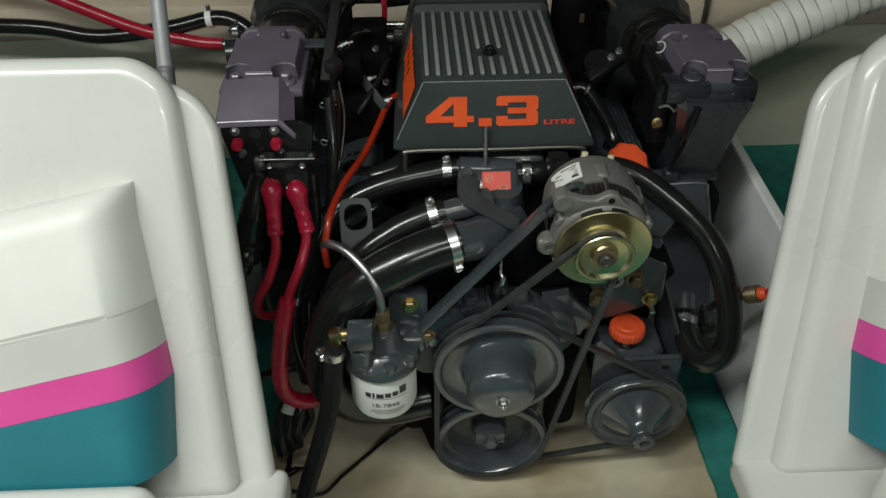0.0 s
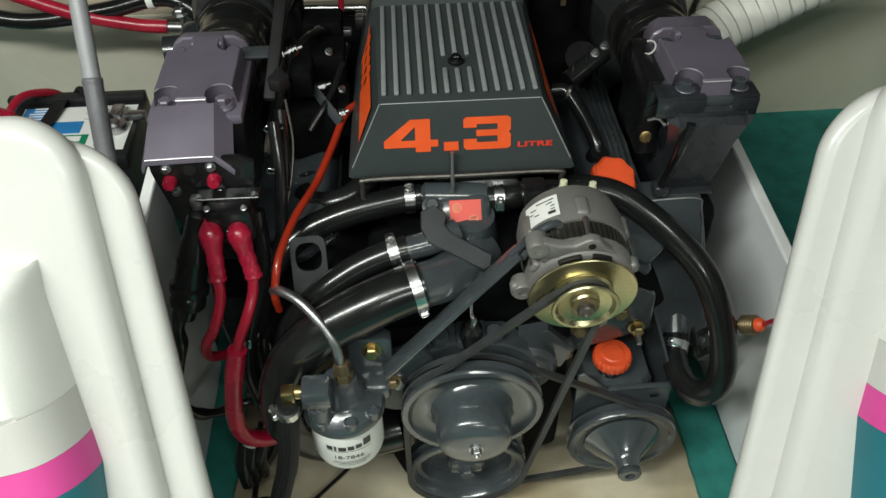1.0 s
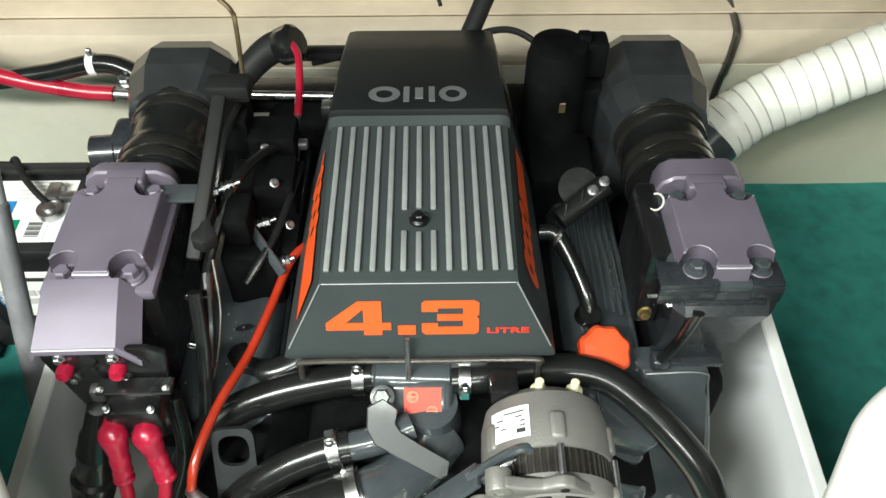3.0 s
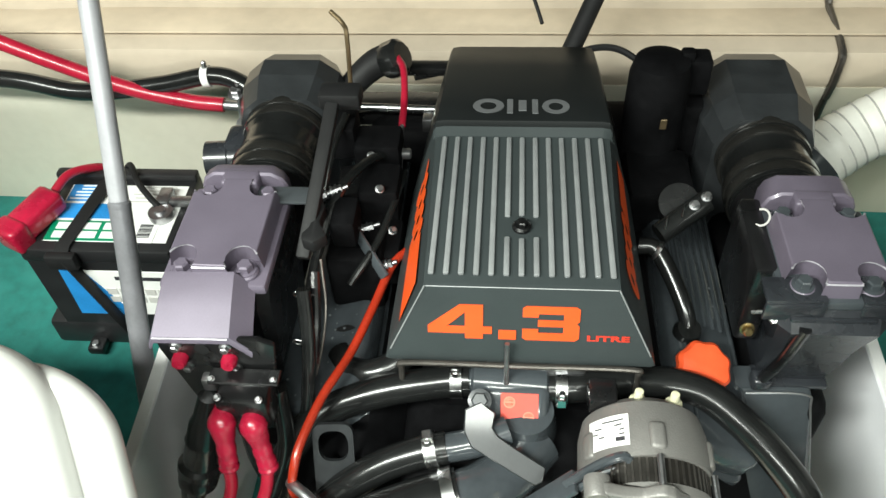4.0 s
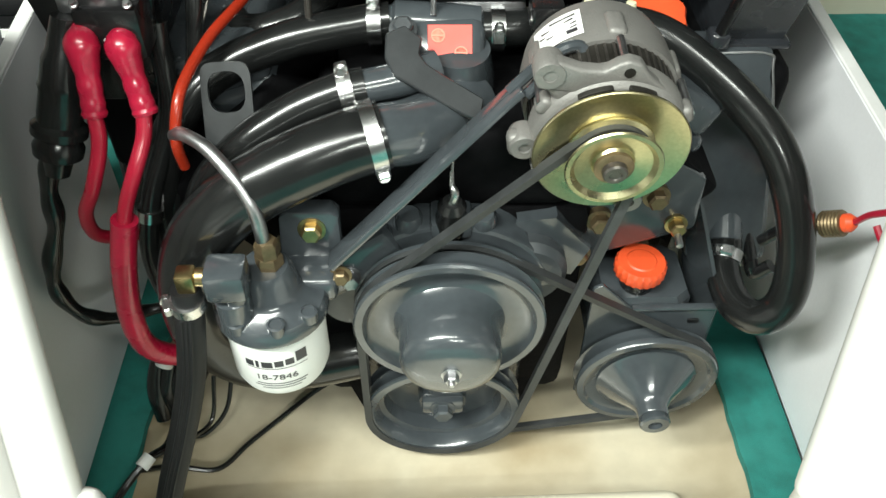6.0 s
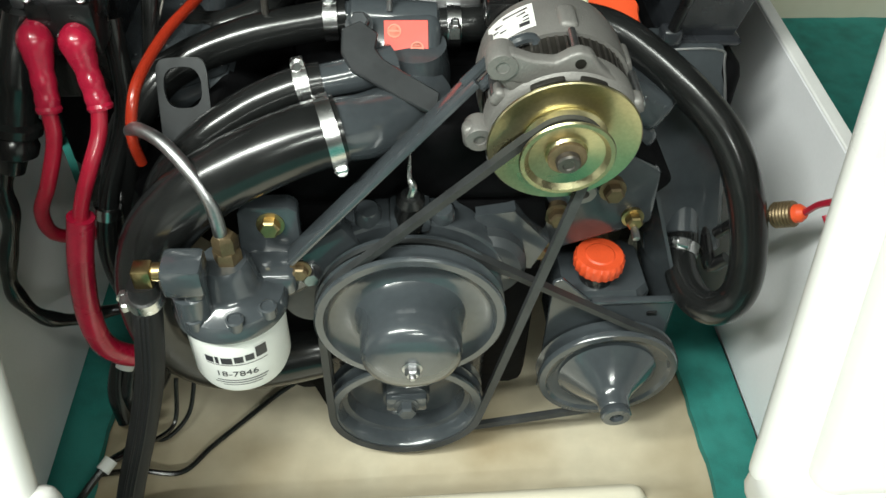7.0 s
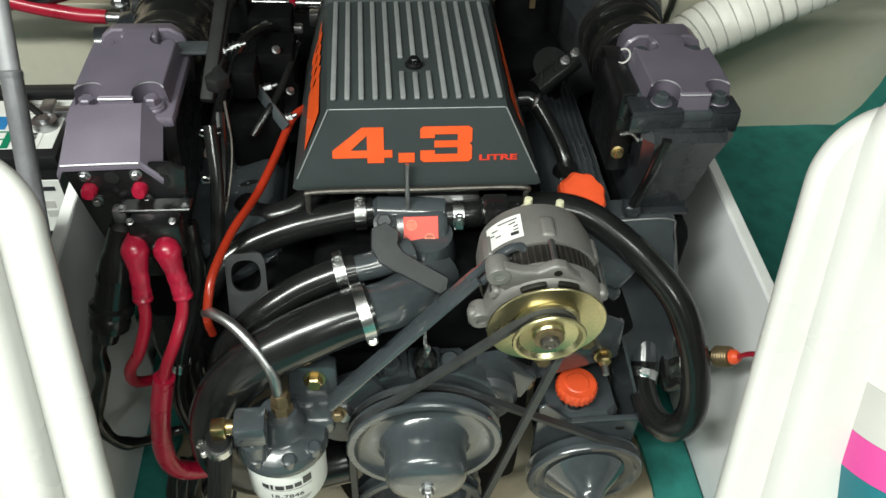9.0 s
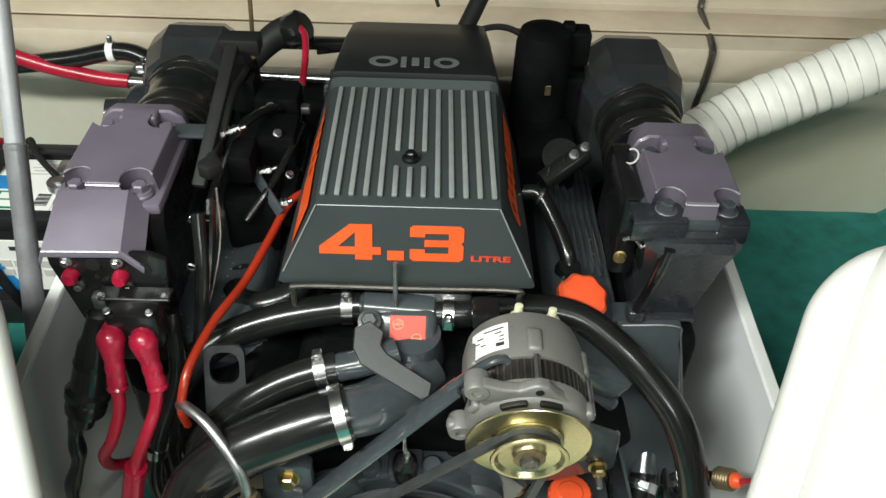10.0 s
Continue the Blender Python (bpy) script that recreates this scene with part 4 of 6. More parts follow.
    for at in ((0.1235, 0.976, 0.585), (0.162, 0.98, 0.576)):
        part("terminal_boot", lathe(B(), [(0.0115, -0.006), (0.009, 0.01), (0.0055, 0.013), (0.0045, 0.024), (0.0, 0.025)], AX(at, (0, 0.1, 1)), 18), IVORY, t, "ivory plastic terminal boot")
    part("regulator", rbox(B(), (0.088, 0.985, 0.588), (0.03, 0.03, 0.025), 0.004, 2), BLACK, t)
    # rating label wrapped over the rear housing, with unreadable print as bars
    rr = 0.0692
    lab = B()
    n = 8
    def on(a, y, r):
        return m @ Vector((r * math.cos(a), r * math.sin(a), -y))
    a0, a1 = 1.9, 2.58
    va = [lab.verts.new(on(a0 + (a1 - a0) * i / n, 0.936, rr)) for i in range(n + 1)]
    vb = [lab.verts.new(on(a0 + (a1 - a0) * i / n, 0.970, rr - 0.0012)) for i in range(n + 1)]
    for i in range(n):
        lab.faces.new((va[i], va[i + 1], vb[i + 1], vb[i]))
    lb = part("rating_label", lab, PAPER, t, "white paper label with small print")
    for y, f0, f1, w in ((0.941, 0.1, 0.3, 0.0045), (0.948, 0.1, 0.7, 0.0015), (0.953, 0.1, 0.85, 0.0015), (0.958, 0.15, 0.8, 0.0015), (0.963, 0.1, 0.6, 0.0015)):
        bm = B()
        k = [bm.verts.new(on(a0 + (a1 - a0) * f, y + dy, rr + 0.0005)) for f, dy in ((f0, 0), (f1, 0), (f1, w), (f0, w))]
        bm.faces.new(k)
        part("print_bar", bm, INK, lb)
    return t


alternator()


# ---- thermostat housing and hoses ----
th = thing("thermostat_housing", (0, 1.0, 0.5), "dark grey cast thermostat housing with an orange warning sticker", "thermostat housing")
mh = Matrix.Translation((-0.006, 1.004, 0.543)) @ pose(0, 0, 0, 46, 0, 0)
bm = B()
rbox(bm, (0.002, -0.004, 0), (0.08, 0.056, 0.046), 0.012, 3, mh)
lathe(bm, [(0.0, -0.062), (0.0165, -0.062), (0.0165, -0.045), (0.022, -0.042), (0.022, 0.038), (0.0165, 0.042), (0.0165, 0.062), (0.0, 0.062)], AX((-0.008, 1.018, 0.556), (1, 0, -0.08)), 28)
lathe(bm, [(0.034, -0.01), (0.036, 0.03), (0.03, 0.062), (0.0, 0.066)], AX((0.010, 0.995, 0.488), (0.0, -0.1, 1)), 30)
part("casting", bm, GREY, th)
part("neck", tube(B(), [(0.02, 0.975, 0.50), (-0.005, 0.94, 0.505), (-0.035, 0.912, 0.512), (-0.062, 0.898, 0.518), (-0.085, 0.893, 0.515)], lambda f: 0.033 - 0.006 * f, 22), GREY, th)
part("side_neck", tube(B(), [(-0.01, 0.965, 0.545), (-0.05, 0.95, 0.54), (-0.11, 0.94, 0.532)], 0.0165, 18), GREY, th)
st = part("sticker", rbox(B(), (0.008, -0.004, 0.0236), (0.041, 0.036, 0.0008), 0.0003, 1, mh), STICKER, th, "orange warning sticker")
for px, py, rr, mt in ((-0.003, 0.006, 0.0065, PALESTICK), (0.018, -0.010, 0.0062, PALESTICK)):
    part("print_shape", lathe(B(), [(rr, 0.0), (rr, 0.0006), (rr * 0.78, 0.0006), (rr * 0.78, 0.0)], mh @ pose(px, py - 0.002, 0.0241), 20), mt, st)
    part("print_shape", rbox(B(), (px, py - 0.002, 0.0243), (rr * 1.9, 0.0016, 0.0006), 0.0, 1, mh), mt, st)
bm = B()
hexbolt(bm, (-0.041, 0.984, 0.572), (0, -0.55, 0.83), 0.0095, 0.009)
part("bolt", bm, CAST, th)
ma = AX((-0.016, 0.949, 0.556), (0.10, -0.55, 0.80))
arm = [(-0.036, 0.034), (-0.04, 0.012), (-0.034, -0.006), (0.01, -0.04), (0.028, -0.053), (0.037, -0.05), (0.042, -0.036), (0.012, -0.012), (-0.004, 0.002), (-0.009, 0.012), (-0.004, 0.026), (-0.018, 0.04)]
part("arm", prism(B(), arm, -0.003, 0.003, ma, 0.0012, 1), PIPE, th, "dark grey bent steel arm")
part("dip_tube", tube(B(), [(-0.013, 1.005, 0.575), (-0.013, 1.012, 0.605), (-0.013, 1.016, 0.632)], 0.0028, 10), DULLSTEEL, th, "thin bright metal pin")


def hose(label, pts, r, clamps=(), cat="hose", group="coolant hoses", material=None, name="coolant_hose"):
    t = thing(name, pts[0], label, cat, group)
    part("tubing", tube(B(), pts, r, 20, 8), material or RUBBER, t)
    for c, d, s in clamps:
        hose_clamp(t, c, d, r, 0.013, s)
    return t


hoses = [hose("glossy black coolant hose curving down from the thermostat housing", [(-0.052, 1.018, 0.561), (-0.079, 1.018, 0.557), (-0.148, 1.010, 0.546), (-0.208, 0.998, 0.526), (-0.245, 0.978, 0.503), (-0.272, 0.955, 0.46), (-0.29, 0.95, 0.38), (-0.292, 0.95, 0.24), (-0.26, 0.96, 0.14)], 0.0185, [((-0.068, 1.018, 0.559), (-1, 0, -0.04), (0, 0.1, 1))])]
hose("glossy black hose arching over the alternator down to the manifold", [(0.028, 1.018, 0.552), (0.06, 1.02, 0.552), (0.143, 1.03, 0.551), (0.20, 1.026, 0.545), (0.245, 1.002, 0.526), (0.285, 0.968, 0.502), (0.317, 0.935, 0.472), (0.338, 0.902, 0.425), (0.349, 0.875, 0.365), (0.345, 0.862, 0.325), (0.327, 0.864, 0.302), (0.311, 0.89, 0.295), (0.307, 0.93, 0.302), (0.314, 0.962, 0.318)], 0.0187, [((0.048, 1.018, 0.552), (1, 0, 0), (0, -0.9, 0.2)), ((0.3105, 0.947, 0.309), (0.3, 0.8, 0.45), (-0.1, -0.3, 1))])
hose("thick glossy black coolant hose sweeping down to the water pump", [(-0.058, 0.899, 0.519), (-0.09, 0.891, 0.514), (-0.135, 0.88, 0.50), (-0.185, 0.87, 0.474), (-0.228, 0.862, 0.43), (-0.252, 0.862, 0.36), (-0.255, 0.872, 0.28), (-0.225, 0.885, 0.215), (-0.17, 0.90, 0.185), (-0.1, 0.91, 0.19)], 0.0315, [((-0.068, 0.897, 0.518), (-1, -0.25, -0.16), (0, -0.7, -0.7))])
hose("glossy black branch hose below the thermostat housing", [(-0.075, 0.946, 0.537), (-0.10, 0.942, 0.533), (-0.143, 0.933, 0.517), (-0.192, 0.918, 0.487), (-0.23, 0.91, 0.44), (-0.25, 0.915, 0.36)], 0.0185, [((-0.092, 0.943, 0.535), (-1, -0.15, -0.18), (0, 0.2, 1))])

run = spline([(-0.245, 0.978, 0.503), (-0.272, 0.955, 0.46), (-0.288, 0.951, 0.40), (-0.29, 0.95, 0.36)], 9)
for k in range(4, 24):
    if k % 4 != 3:
        a, b = run[k], run[k + 1]
        part("print_bar", rbox(B(), (0, 0, 0), (0.0022, 0.0006, (b - a).length * 0.62), 0.0, 1, AX(a.lerp(b, 0.5) + Vector((0.45, -0.62, 0.64)).normalized() * 0.0187, b - a, (0.45, -0.62, 0.64))), GREYVINYL, hoses[0])
lb = thing("lifting_bracket", (-0.2, 0.94, 0.5), "dark grey steel lifting bracket with a slotted eye", "bracket")
mb = AX((-0.2, 0.942, 0.525), (0.05, -0.86, 0.5))
bm = B()
ring_o, ring_i = [], []
def rounded(c, p):
    return math.copysign(abs(c) ** p, c)


for k in range(40):
    a = 2 * math.pi * k / 40
    c, d = math.cos(a), math.sin(a)
    ring_i.append((0.0165 * rounded(c, 0.75), 0.008 + 0.0185 * rounded(d, 0.75)))
    ring_o.append((0.0225 * rounded(c, 0.4) * (1 if d > 0 else 1 + 0.25 * d * d), 0.006 + (0.0285 * rounded(d, 0.4) if d > 0 else 0.085 * rounded(d, 0.4))))
for z in (0.003,):
    vi0 = [bm.verts.new(mb @ Vector((x, y, -z))) for x, y in ring_i]
    vi1 = [bm.verts.new(mb @ Vector((x, y, z))) for x, y in ring_i]
    vo0 = [bm.verts.new(mb @ Vector((x, y, -z))) for x, y in ring_o]
    vo1 = [bm.verts.new(mb @ Vector((x, y, z))) for x, y in ring_o]
    for k in range(40):
        j = (k + 1) % 40
        bm.faces.new((vi1[k], vi1[j], vo1[j], vo1[k]))
        bm.faces.new((vi0[j], vi0[k], vo0[k], vo0[j]))
        bm.faces.new((vi0[k], vi0[j], vi1[j], vi1[k]))
        bm.faces.new((vo0[j], vo0[k], vo1[k], vo1[j]))
part("plate", bm, PIPE, lb)


def bar(bm, a, b, w, h, up=(0, 0, 1), r=0.002, ext=0.0):
    a, b = Vector(a), Vector(b)
    return rbox(bm, (0, 0, 0), (w, h, (b - a).length + ext), r, 2, AX((a + b) / 2, b - a, up))


br = thing("alternator_brace", (0, 0.88, 0.45), "dark grey slotted steel alternator brace", "bracket")
bm = B()
bar(bm, (-0.112, 0.858, 0.400), (0.058, 0.893, 0.574), 0.007, 0.027, (0.3, -0.9, 0.4))
part("strap", bm, GREY, br)
part("slotted_end", tube(B(), [(0.048, 0.892, 0.569), (0.07, 0.897, 0.590), (0.09, 0.902, 0.603), (0.104, 0.905, 0.604), (0.108, 0.902, 0.597), (0.098, 0.899, 0.591), (0.08, 0.896, 0.582), (0.062, 0.89, 0.566)], 0.0052, 10), GREY, br)
bm = B()
hexbolt(bm, (-0.103, 0.853, 0.388), (0, -1, 0.1), 0.008, 0.008)
part("pivot_bolt", bm, BRONZE, br)

# ---- water pump, mounting plate and bolts ----
wp = thing("water_pump", (0, 0.9, 0.2), "dark grey cast water pump behind its pulley", "water pump")
bm = B()
for k, (x, z, r) in enumerate(((0, 0.30, 0.085), (-0.075, 0.33, 0.05), (0.08, 0.34, 0.045), (-0.10, 0.30, 0.035))):
    lathe(bm, [(0.0, 0.0), (r, 0.0), (r, 0.028), (r * 0.85, 0.036), (0.0, 0.038)], AX((x, 0.925, z), (0, -1, 0)), 28)
part("casting", bm, CAST, wp)
part("snout", lathe(B(), [(0.04, 0.0), (0.036, 0.03), (0.03, 0.07), (0.0, 0.07)], AX((WP[0], 0.915, WP[1]), (0, -1, 0)), 28), CAST, wp)
arch = [(WP[0] + 0.112 * math.cos(q), WP[1] + 0.104 * math.sin(q)) for q in [math.radians(8 + 164 * i / 20) for i in range(21)]]
arch += [(WP[0] + 0.07 * math.cos(q), WP[1] + 0.07 * math.sin(q)) for q in [math.radians(172 - 164 * i / 12) for i in range(13)]]
XZ = Matrix(((1, 0, 0, 0), (0, 0, -1, 0), (0, 1, 0, 0), (0, 0, 0, 1)))
part("upper_casting", prism(B(), arch, -0.955, -0.888, XZ, 0.005, 2), GREY, wp)
for x, z in ((-0.038, 0.408), (0.034, 0.408)):
    part("boss", lathe(B(), [(0.014, -0.03), (0.0135, 0.012), (0.010, 0.017), (0.0, 0.018)], AX((x, 0.902, z), (0, -0.25, 1)), 20), GREY, wp)
    part("boss_web", rbox(B(), (x, 0.915, z - 0.012), (0.034, 0.03, 0.018), 0.005, 2), GREY, wp)
part("sender_seat", rbox(B(), (0.003, 0.905, 0.41), (0.042, 0.04, 0.022), 0.006, 2), GREY, wp)
part("wing", bar(B(), (-0.138, 0.885, 0.342), (-0.05, 0.895, 0.395), 0.05, 0.03, (0, -1, 0), 0.01), GREY, wp)
part("right_lug", loft(B(), [[Vector((x + dx, y, z)) for x, z in ((0.085, 0.335), (0.135, 0.322), (0.15, 0.36), (0.11, 0.405), (0.07, 0.40))] for y, dx in ((0.955, 0.0), (0.915, 0.0), (0.91, -0.002))]), GREY, wp)
part("back_ledge", rbox(B(), (0.02, 0.972, 0.418), (0.28, 0.03, 0.05), 0.01, 2), CAST, wp)
part("side_bolt", hexbolt(B(), (-0.098, 0.874, 0.362), (0.2, -1, 0.1), 0.009, 0.012), DULLSTEEL, wp)
part("cross_pipe", tube(B(), [(-0.015, 0.945, 0.462), (0.05, 0.945, 0.460), (0.11, 0.945, 0.455)], 0.009, 14), GREY, wp)
part("cross_pipe", tube(B(), [(-0.015, 0.93, 0.446), (0.05, 0.93, 0.444), (0.11, 0.933, 0.44)], 0.0065, 14), GREY, wp)
mp = thing("mounting_bracket", (0.17, 0.94, 0.3), "dark grey cast bracket under the alternator with plated bolts", "bracket")
bm = B()
prism(bm, [(0.09, 0.30), (0.15, 0.315), (0.265, 0.36), (0.262, 0.43), (0.20, 0.47), (0.11, 0.40)], -0.962, -0.938, Matrix(((1, 0, 0, 0), (0, 0, -1, 0), (0, 1, 0, 0), (0, 0, 0, 1))), 0.006, 2)
part("plate", bm, GREY, mp)
for x, y, z, r, mt in ((0.2105, 0.93, 0.415, 0.0105, BRONZE), (0.2405, 0.934, 0.372, 0.009, BRASS), (0.158, 0.93, 0.382, 0.0105, BRONZE), (0.141, 0.93, 0.335, 0.0105, BRONZE), (0.115, 0.92, 0.337, 0.0105, BRONZE)):
    bm = B()
    lathe(bm, [(r * 1.25, -0.02), (r * 1.25, 0.0)], AX((x, y, z), (0, -1, 0)), 18)
    hexbolt(bm, (x, y, z), (0, -1, 0.05), r, 0.011)
    part("bolt", bm, mt, mp, "yellow-plated bolt")
part("stud_tip", lathe(B(), [(0.004, 0), (0.004, 0.022), (0.0, 0.024)], AX((0.2405, 0.93, 0.369), (0, -1, -0.2)), 12), DULLSTEEL, mp)
sd = thing("temperature_sender", (0.007, 0.93, 0.4), "black sender plug with a bare wire terminal", "sensor")
part("boot", lathe(B(), [(0.016, -0.02), (0.0155, 0.0), (0.013, 0.008), (0.014, 0.018), (0.009, 0.026), (0.0, 0.027)], AX((0.007, 0.928, 0.400), (0, -0.25, 1)), 22), RUBBER, sd)
part("terminal", tube(B(), [(0.007, 0.922, 0.424), (0.009, 0.921, 0.437), (0.006, 0.924, 0.446), (0.007, 0.932, 0.47)], lambda f: 0.0045 * (1 - f) + 0.001, 10), STEEL, sd, "bare metal terminal")
part("lead", tube(B(), [(0.007, 0.93, 0.465), (0.02, 0.96, 0.475), (0.05, 1.0, 0.47)], 0.0022, 8), BLACK, sd)
sd.location = (-0.004, -0.036, 0.026)

# ---- fuel filter ----
ff = thing("fuel_filter", (-0.17, 0.835, 0.27), "white spin-on fuel filter with a grey cast head", "fuel filter")
FX, FY = -0.171, 0.836
can = part("canister", lathe(B(), [(0.0, 0.273), (0.036, 0.273), (0.045, 0.277), (0.048, 0.286), (0.048, 0.352), (0.046, 0.360), (0.0, 0.360)], Matrix.Translation((FX, FY, 0)), 56), PAPER, ff, "white painted steel canister")


def wrapbar(parent, a0, a1, z0, z1, r=0.0484, material=None):
    bm = B()
    n = 8
    lo = [bm.verts.new((FX + r * math.cos(a0 + (a1 - a0) * i / n), FY + r * math.sin(a0 + (a1 - a0) * i / n), z0)) for i in range(n + 1)]
    hi = [bm.verts.new((FX + r * math.cos(a0 + (a1 - a0) * i / n), FY + r * math.sin(a0 + (a1 - a0) * i / n), z1)) for i in range(n + 1)]
    for i in range(n):
        bm.faces.new((lo[i], lo[i + 1], hi[i + 1], hi[i]))
    return part("print_bar", bm, material or INK, parent, "dark printed bar")


base = -math.pi / 2 + 0.08
for a, b, z0, z1 in ((-0.62, -0.44, 0.324, 0.333), (-0.40, -0.33, 0.324, 0.334), (-0.28, -0.06, 0.324, 0.333), (-0.02, 0.16, 0.325, 0.334), (0.20, 0.38, 0.326, 0.335), (0.42, 0.66, 0.327, 0.342), (-0.6, 0.65, 0.3215, 0.3225), (-0.45, 0.6, 0.298, 0.2992), (-0.5, 0.55, 0.2945, 0.2957), (-0.35, 0.45, 0.291, 0.292)):
    wrapbar(can, base + a, base + b, z0, z1)
txt = lettering("part_number", "18-7846", Matrix.Translation((0, 0, 0)), 0.011, 1.15, INK, can, 0.0001)
for v in txt.data.vertices:
    a = base - 0.46 + v.co.x / 0.048
    v.co = Vector((FX + (0.0485 + v.co.z) * math.cos(a), FY + (0.0485 + v.co.z) * math.sin(a), 0.305 + v.co.y))
part("head", lathe(B(), [(0.0, 0.358), (0.050, 0.358), (0.0545, 0.362), (0.0545, 0.372), (0.051, 0.379), (0.034, 0.386), (0.029, 0.392), (0.026, 0.410), (0.021, 0.417), (0.0, 0.418)], Matrix.Translation((FX, FY, 0)), 48), GREY, ff)
part("backplate", prism(B(), [(-0.166, 0.352), (-0.104, 0.352), (-0.104, 0.44), (-0.112, 0.447), (-0.152, 0.447), (-0.160, 0.44)], -0.892, -0.872, Matrix(((1, 0, 0, 0), (0, 0, -1, 0), (0, 1, 0, 0), (0, 0, 0, 1))), 0.003, 2), GREY, ff)
part("web", rbox(B(), (-0.138, 0.862, 0.375), (0.06, 0.05, 0.03), 0.008, 3), GREY, ff)
for x, y in ((-0.16, 0.792), (-0.132, 0.807), (-0.196, 0.795)):
    part("boss_ring", lathe(B(), [(0.0085, 0.374), (0.0085, 0.3845), (0.0065, 0.3855), (0.006, 0.384), (0.0, 0.384)], Matrix.Translation((x, y, 0)), 20), GREY, ff)
bm = B()
hexbolt(bm, (-0.13, 0.871, 0.427), (0, -1, 0.15), 0.0098, 0.01)
part("mount_bolt", bm, BRASS, ff, "brass-coloured mounting bolt")
bm = B()
lathe(bm, [(0.013, 0.414), (0.013, 0.428), (0.0115, 0.430)], Matrix.Translation((-0.166, 0.837, 0)), 6)
lathe(bm, [(0.0115, 0.430), (0.0115, 0.444), (0.009, 0.448), (0.0045, 0.449)], Matrix.Translation((-0.166, 0.837, 0)) @ pose(0, 0, 0, 0, 0, 20), 6)
part("flare_nut", bm, BRONZE, ff, "dull brass flare nut")
bm = B()
lathe(bm, [(0.017, 0.375), (0.0165, 0.408), (0.0, 0.410)], Matrix.Translation((-0.197, 0.806, 0)), 24)
part("inlet_boss", bm, GREY, ff)
bm = B()
rbox(bm, (-0.197, 0.804, 0.434), (0.036, 0.033, 0.033), 0.005, 2, Matrix())
lathe(bm, [(0.0125, 0.405), (0.0125, 0.425)], Matrix.Translation((-0.193, 0.805, 0)), 20)
part("inlet_block", bm, GREY, ff)
bm = B()
lathe(bm, [(0.0085, 0.0), (0.0085, 0.008), (0.007, 0.01), (0.007, 0.016)], AX((-0.214, 0.803, 0.437), (-1, 0, 0)), 16)
rbox(bm, (-0.231, 0.802, 0.435), (0.017, 0.018, 0.022), 0.003, 2)
part("brass_elbow", bm, BRASS, ff, "polished brass elbow")

ff.location = (0.002, 0.001, 0.003)

fh = thing("fuel_hose", (-0.233, 0.8, 0.4), "black ribbed fuel hose hanging from a brass elbow to the bilge", "hose", "fuel lines")
part("tubing", tube(B(), [(-0.232, 0.802, 0.428), (-0.233, 0.797, 0.40), (-0.243, 0.782, 0.33), (-0.262, 0.768, 0.26), (-0.288, 0.748, 0.18), (-0.31, 0.72, 0.10), (-0.325, 0.67, 0.055), (-0.33, 0.55, 0.05)], 0.0135, 18), MATT, fh)
for k in (-1, 0, 1):
    part("moulding_rib", tube(B(), [Vector(p) + Vector((0.004 * k, -0.0125, 0.003)) for p in ((-0.233, 0.797, 0.40), (-0.243, 0.782, 0.33), (-0.262, 0.768, 0.26), (-0.288, 0.748, 0.18), (-0.31, 0.72, 0.10))], 0.0016, 6), MATT, fh)
hose_clamp(fh, (-0.2325, 0.799, 0.412), (0, -0.1, 1), 0.0135, 0.012, (-1, -0.3, 0))

fl = thing("fuel_line", (-0.166, 0.837, 0.44), "bent bright metal fuel line leading into an orange-red hose", "fuel line", "fuel lines")
part("metal_tube", tube(B(), [(-0.166, 0.837, 0.44), (-0.167, 0.839, 0.465), (-0.172, 0.845, 0.488), (-0.188, 0.86, 0.508), (-0.21, 0.88, 0.521), (-0.232, 0.897, 0.522), (-0.243, 0.907, 0.514), (-0.245, 0.915, 0.50)], 0.0062, 14), DULLSTEEL, fl, "bright metal tube")
part("orange_hose", tube(B(), [(-0.243, 0.91, 0.475), (-0.243, 0.905, 0.505), (-0.238, 0.912, 0.535), (-0.232, 0.935, 0.552), (-0.215, 0.985, 0.566), (-0.19, 1.04, 0.575), (-0.17, 1.095, 0.590), (-0.152, 1.15, 0.604), (-0.135, 1.175, 0.605)], 0.0052, 16), ORANGEHOSE, fl, "orange-red translucent hose")

# ---- power steering pump ----
pp = thing("power_steering_pump", (0.23, 0.94, 0.15), "dark grey power steering pump with an orange filler cap", "pump")
bm = B()
rings = []
for z, w, d in ((0.19, 0.052, 0.045), (0.275, 0.052, 0.045), (0.285, 0.047, 0.04), (0.287, 0.03, 0.028)):
    rings.append([Vector((0.222 + x * w, 0.948 + y * d, z)) for x, y in ((-1, -0.7), (-0.7, -1), (0.7, -1), (1, -0.7), (1, 0.7), (0.7, 1), (-0.7, 1), (-1, 0.7))])
loft(bm, rings)
part("reservoir", bm, GREY, pp)
part("neck", lathe(B(), [(0.019, 0.28), (0.019, 0.312)], Matrix.Translation((0.213, 0.929, 0)), 24), BLACK, pp)
part("filler_cap", lathe(B(), [(0.0, 0.305), (0.0265, 0.305), (0.0278, 0.307), (0.0278, 0.319), (0.0255, 0.3225), (0.017, 0.322), (0.015, 0.3235), (0.0, 0.3235)], Matrix.Translation((0.213, 0.929, 0)), 96, lambda a, r: 1 + (0.025 * math.cos(22 * a) if r > 0.0262 else 0)), ORANGE, pp, "orange ribbed filler cap")
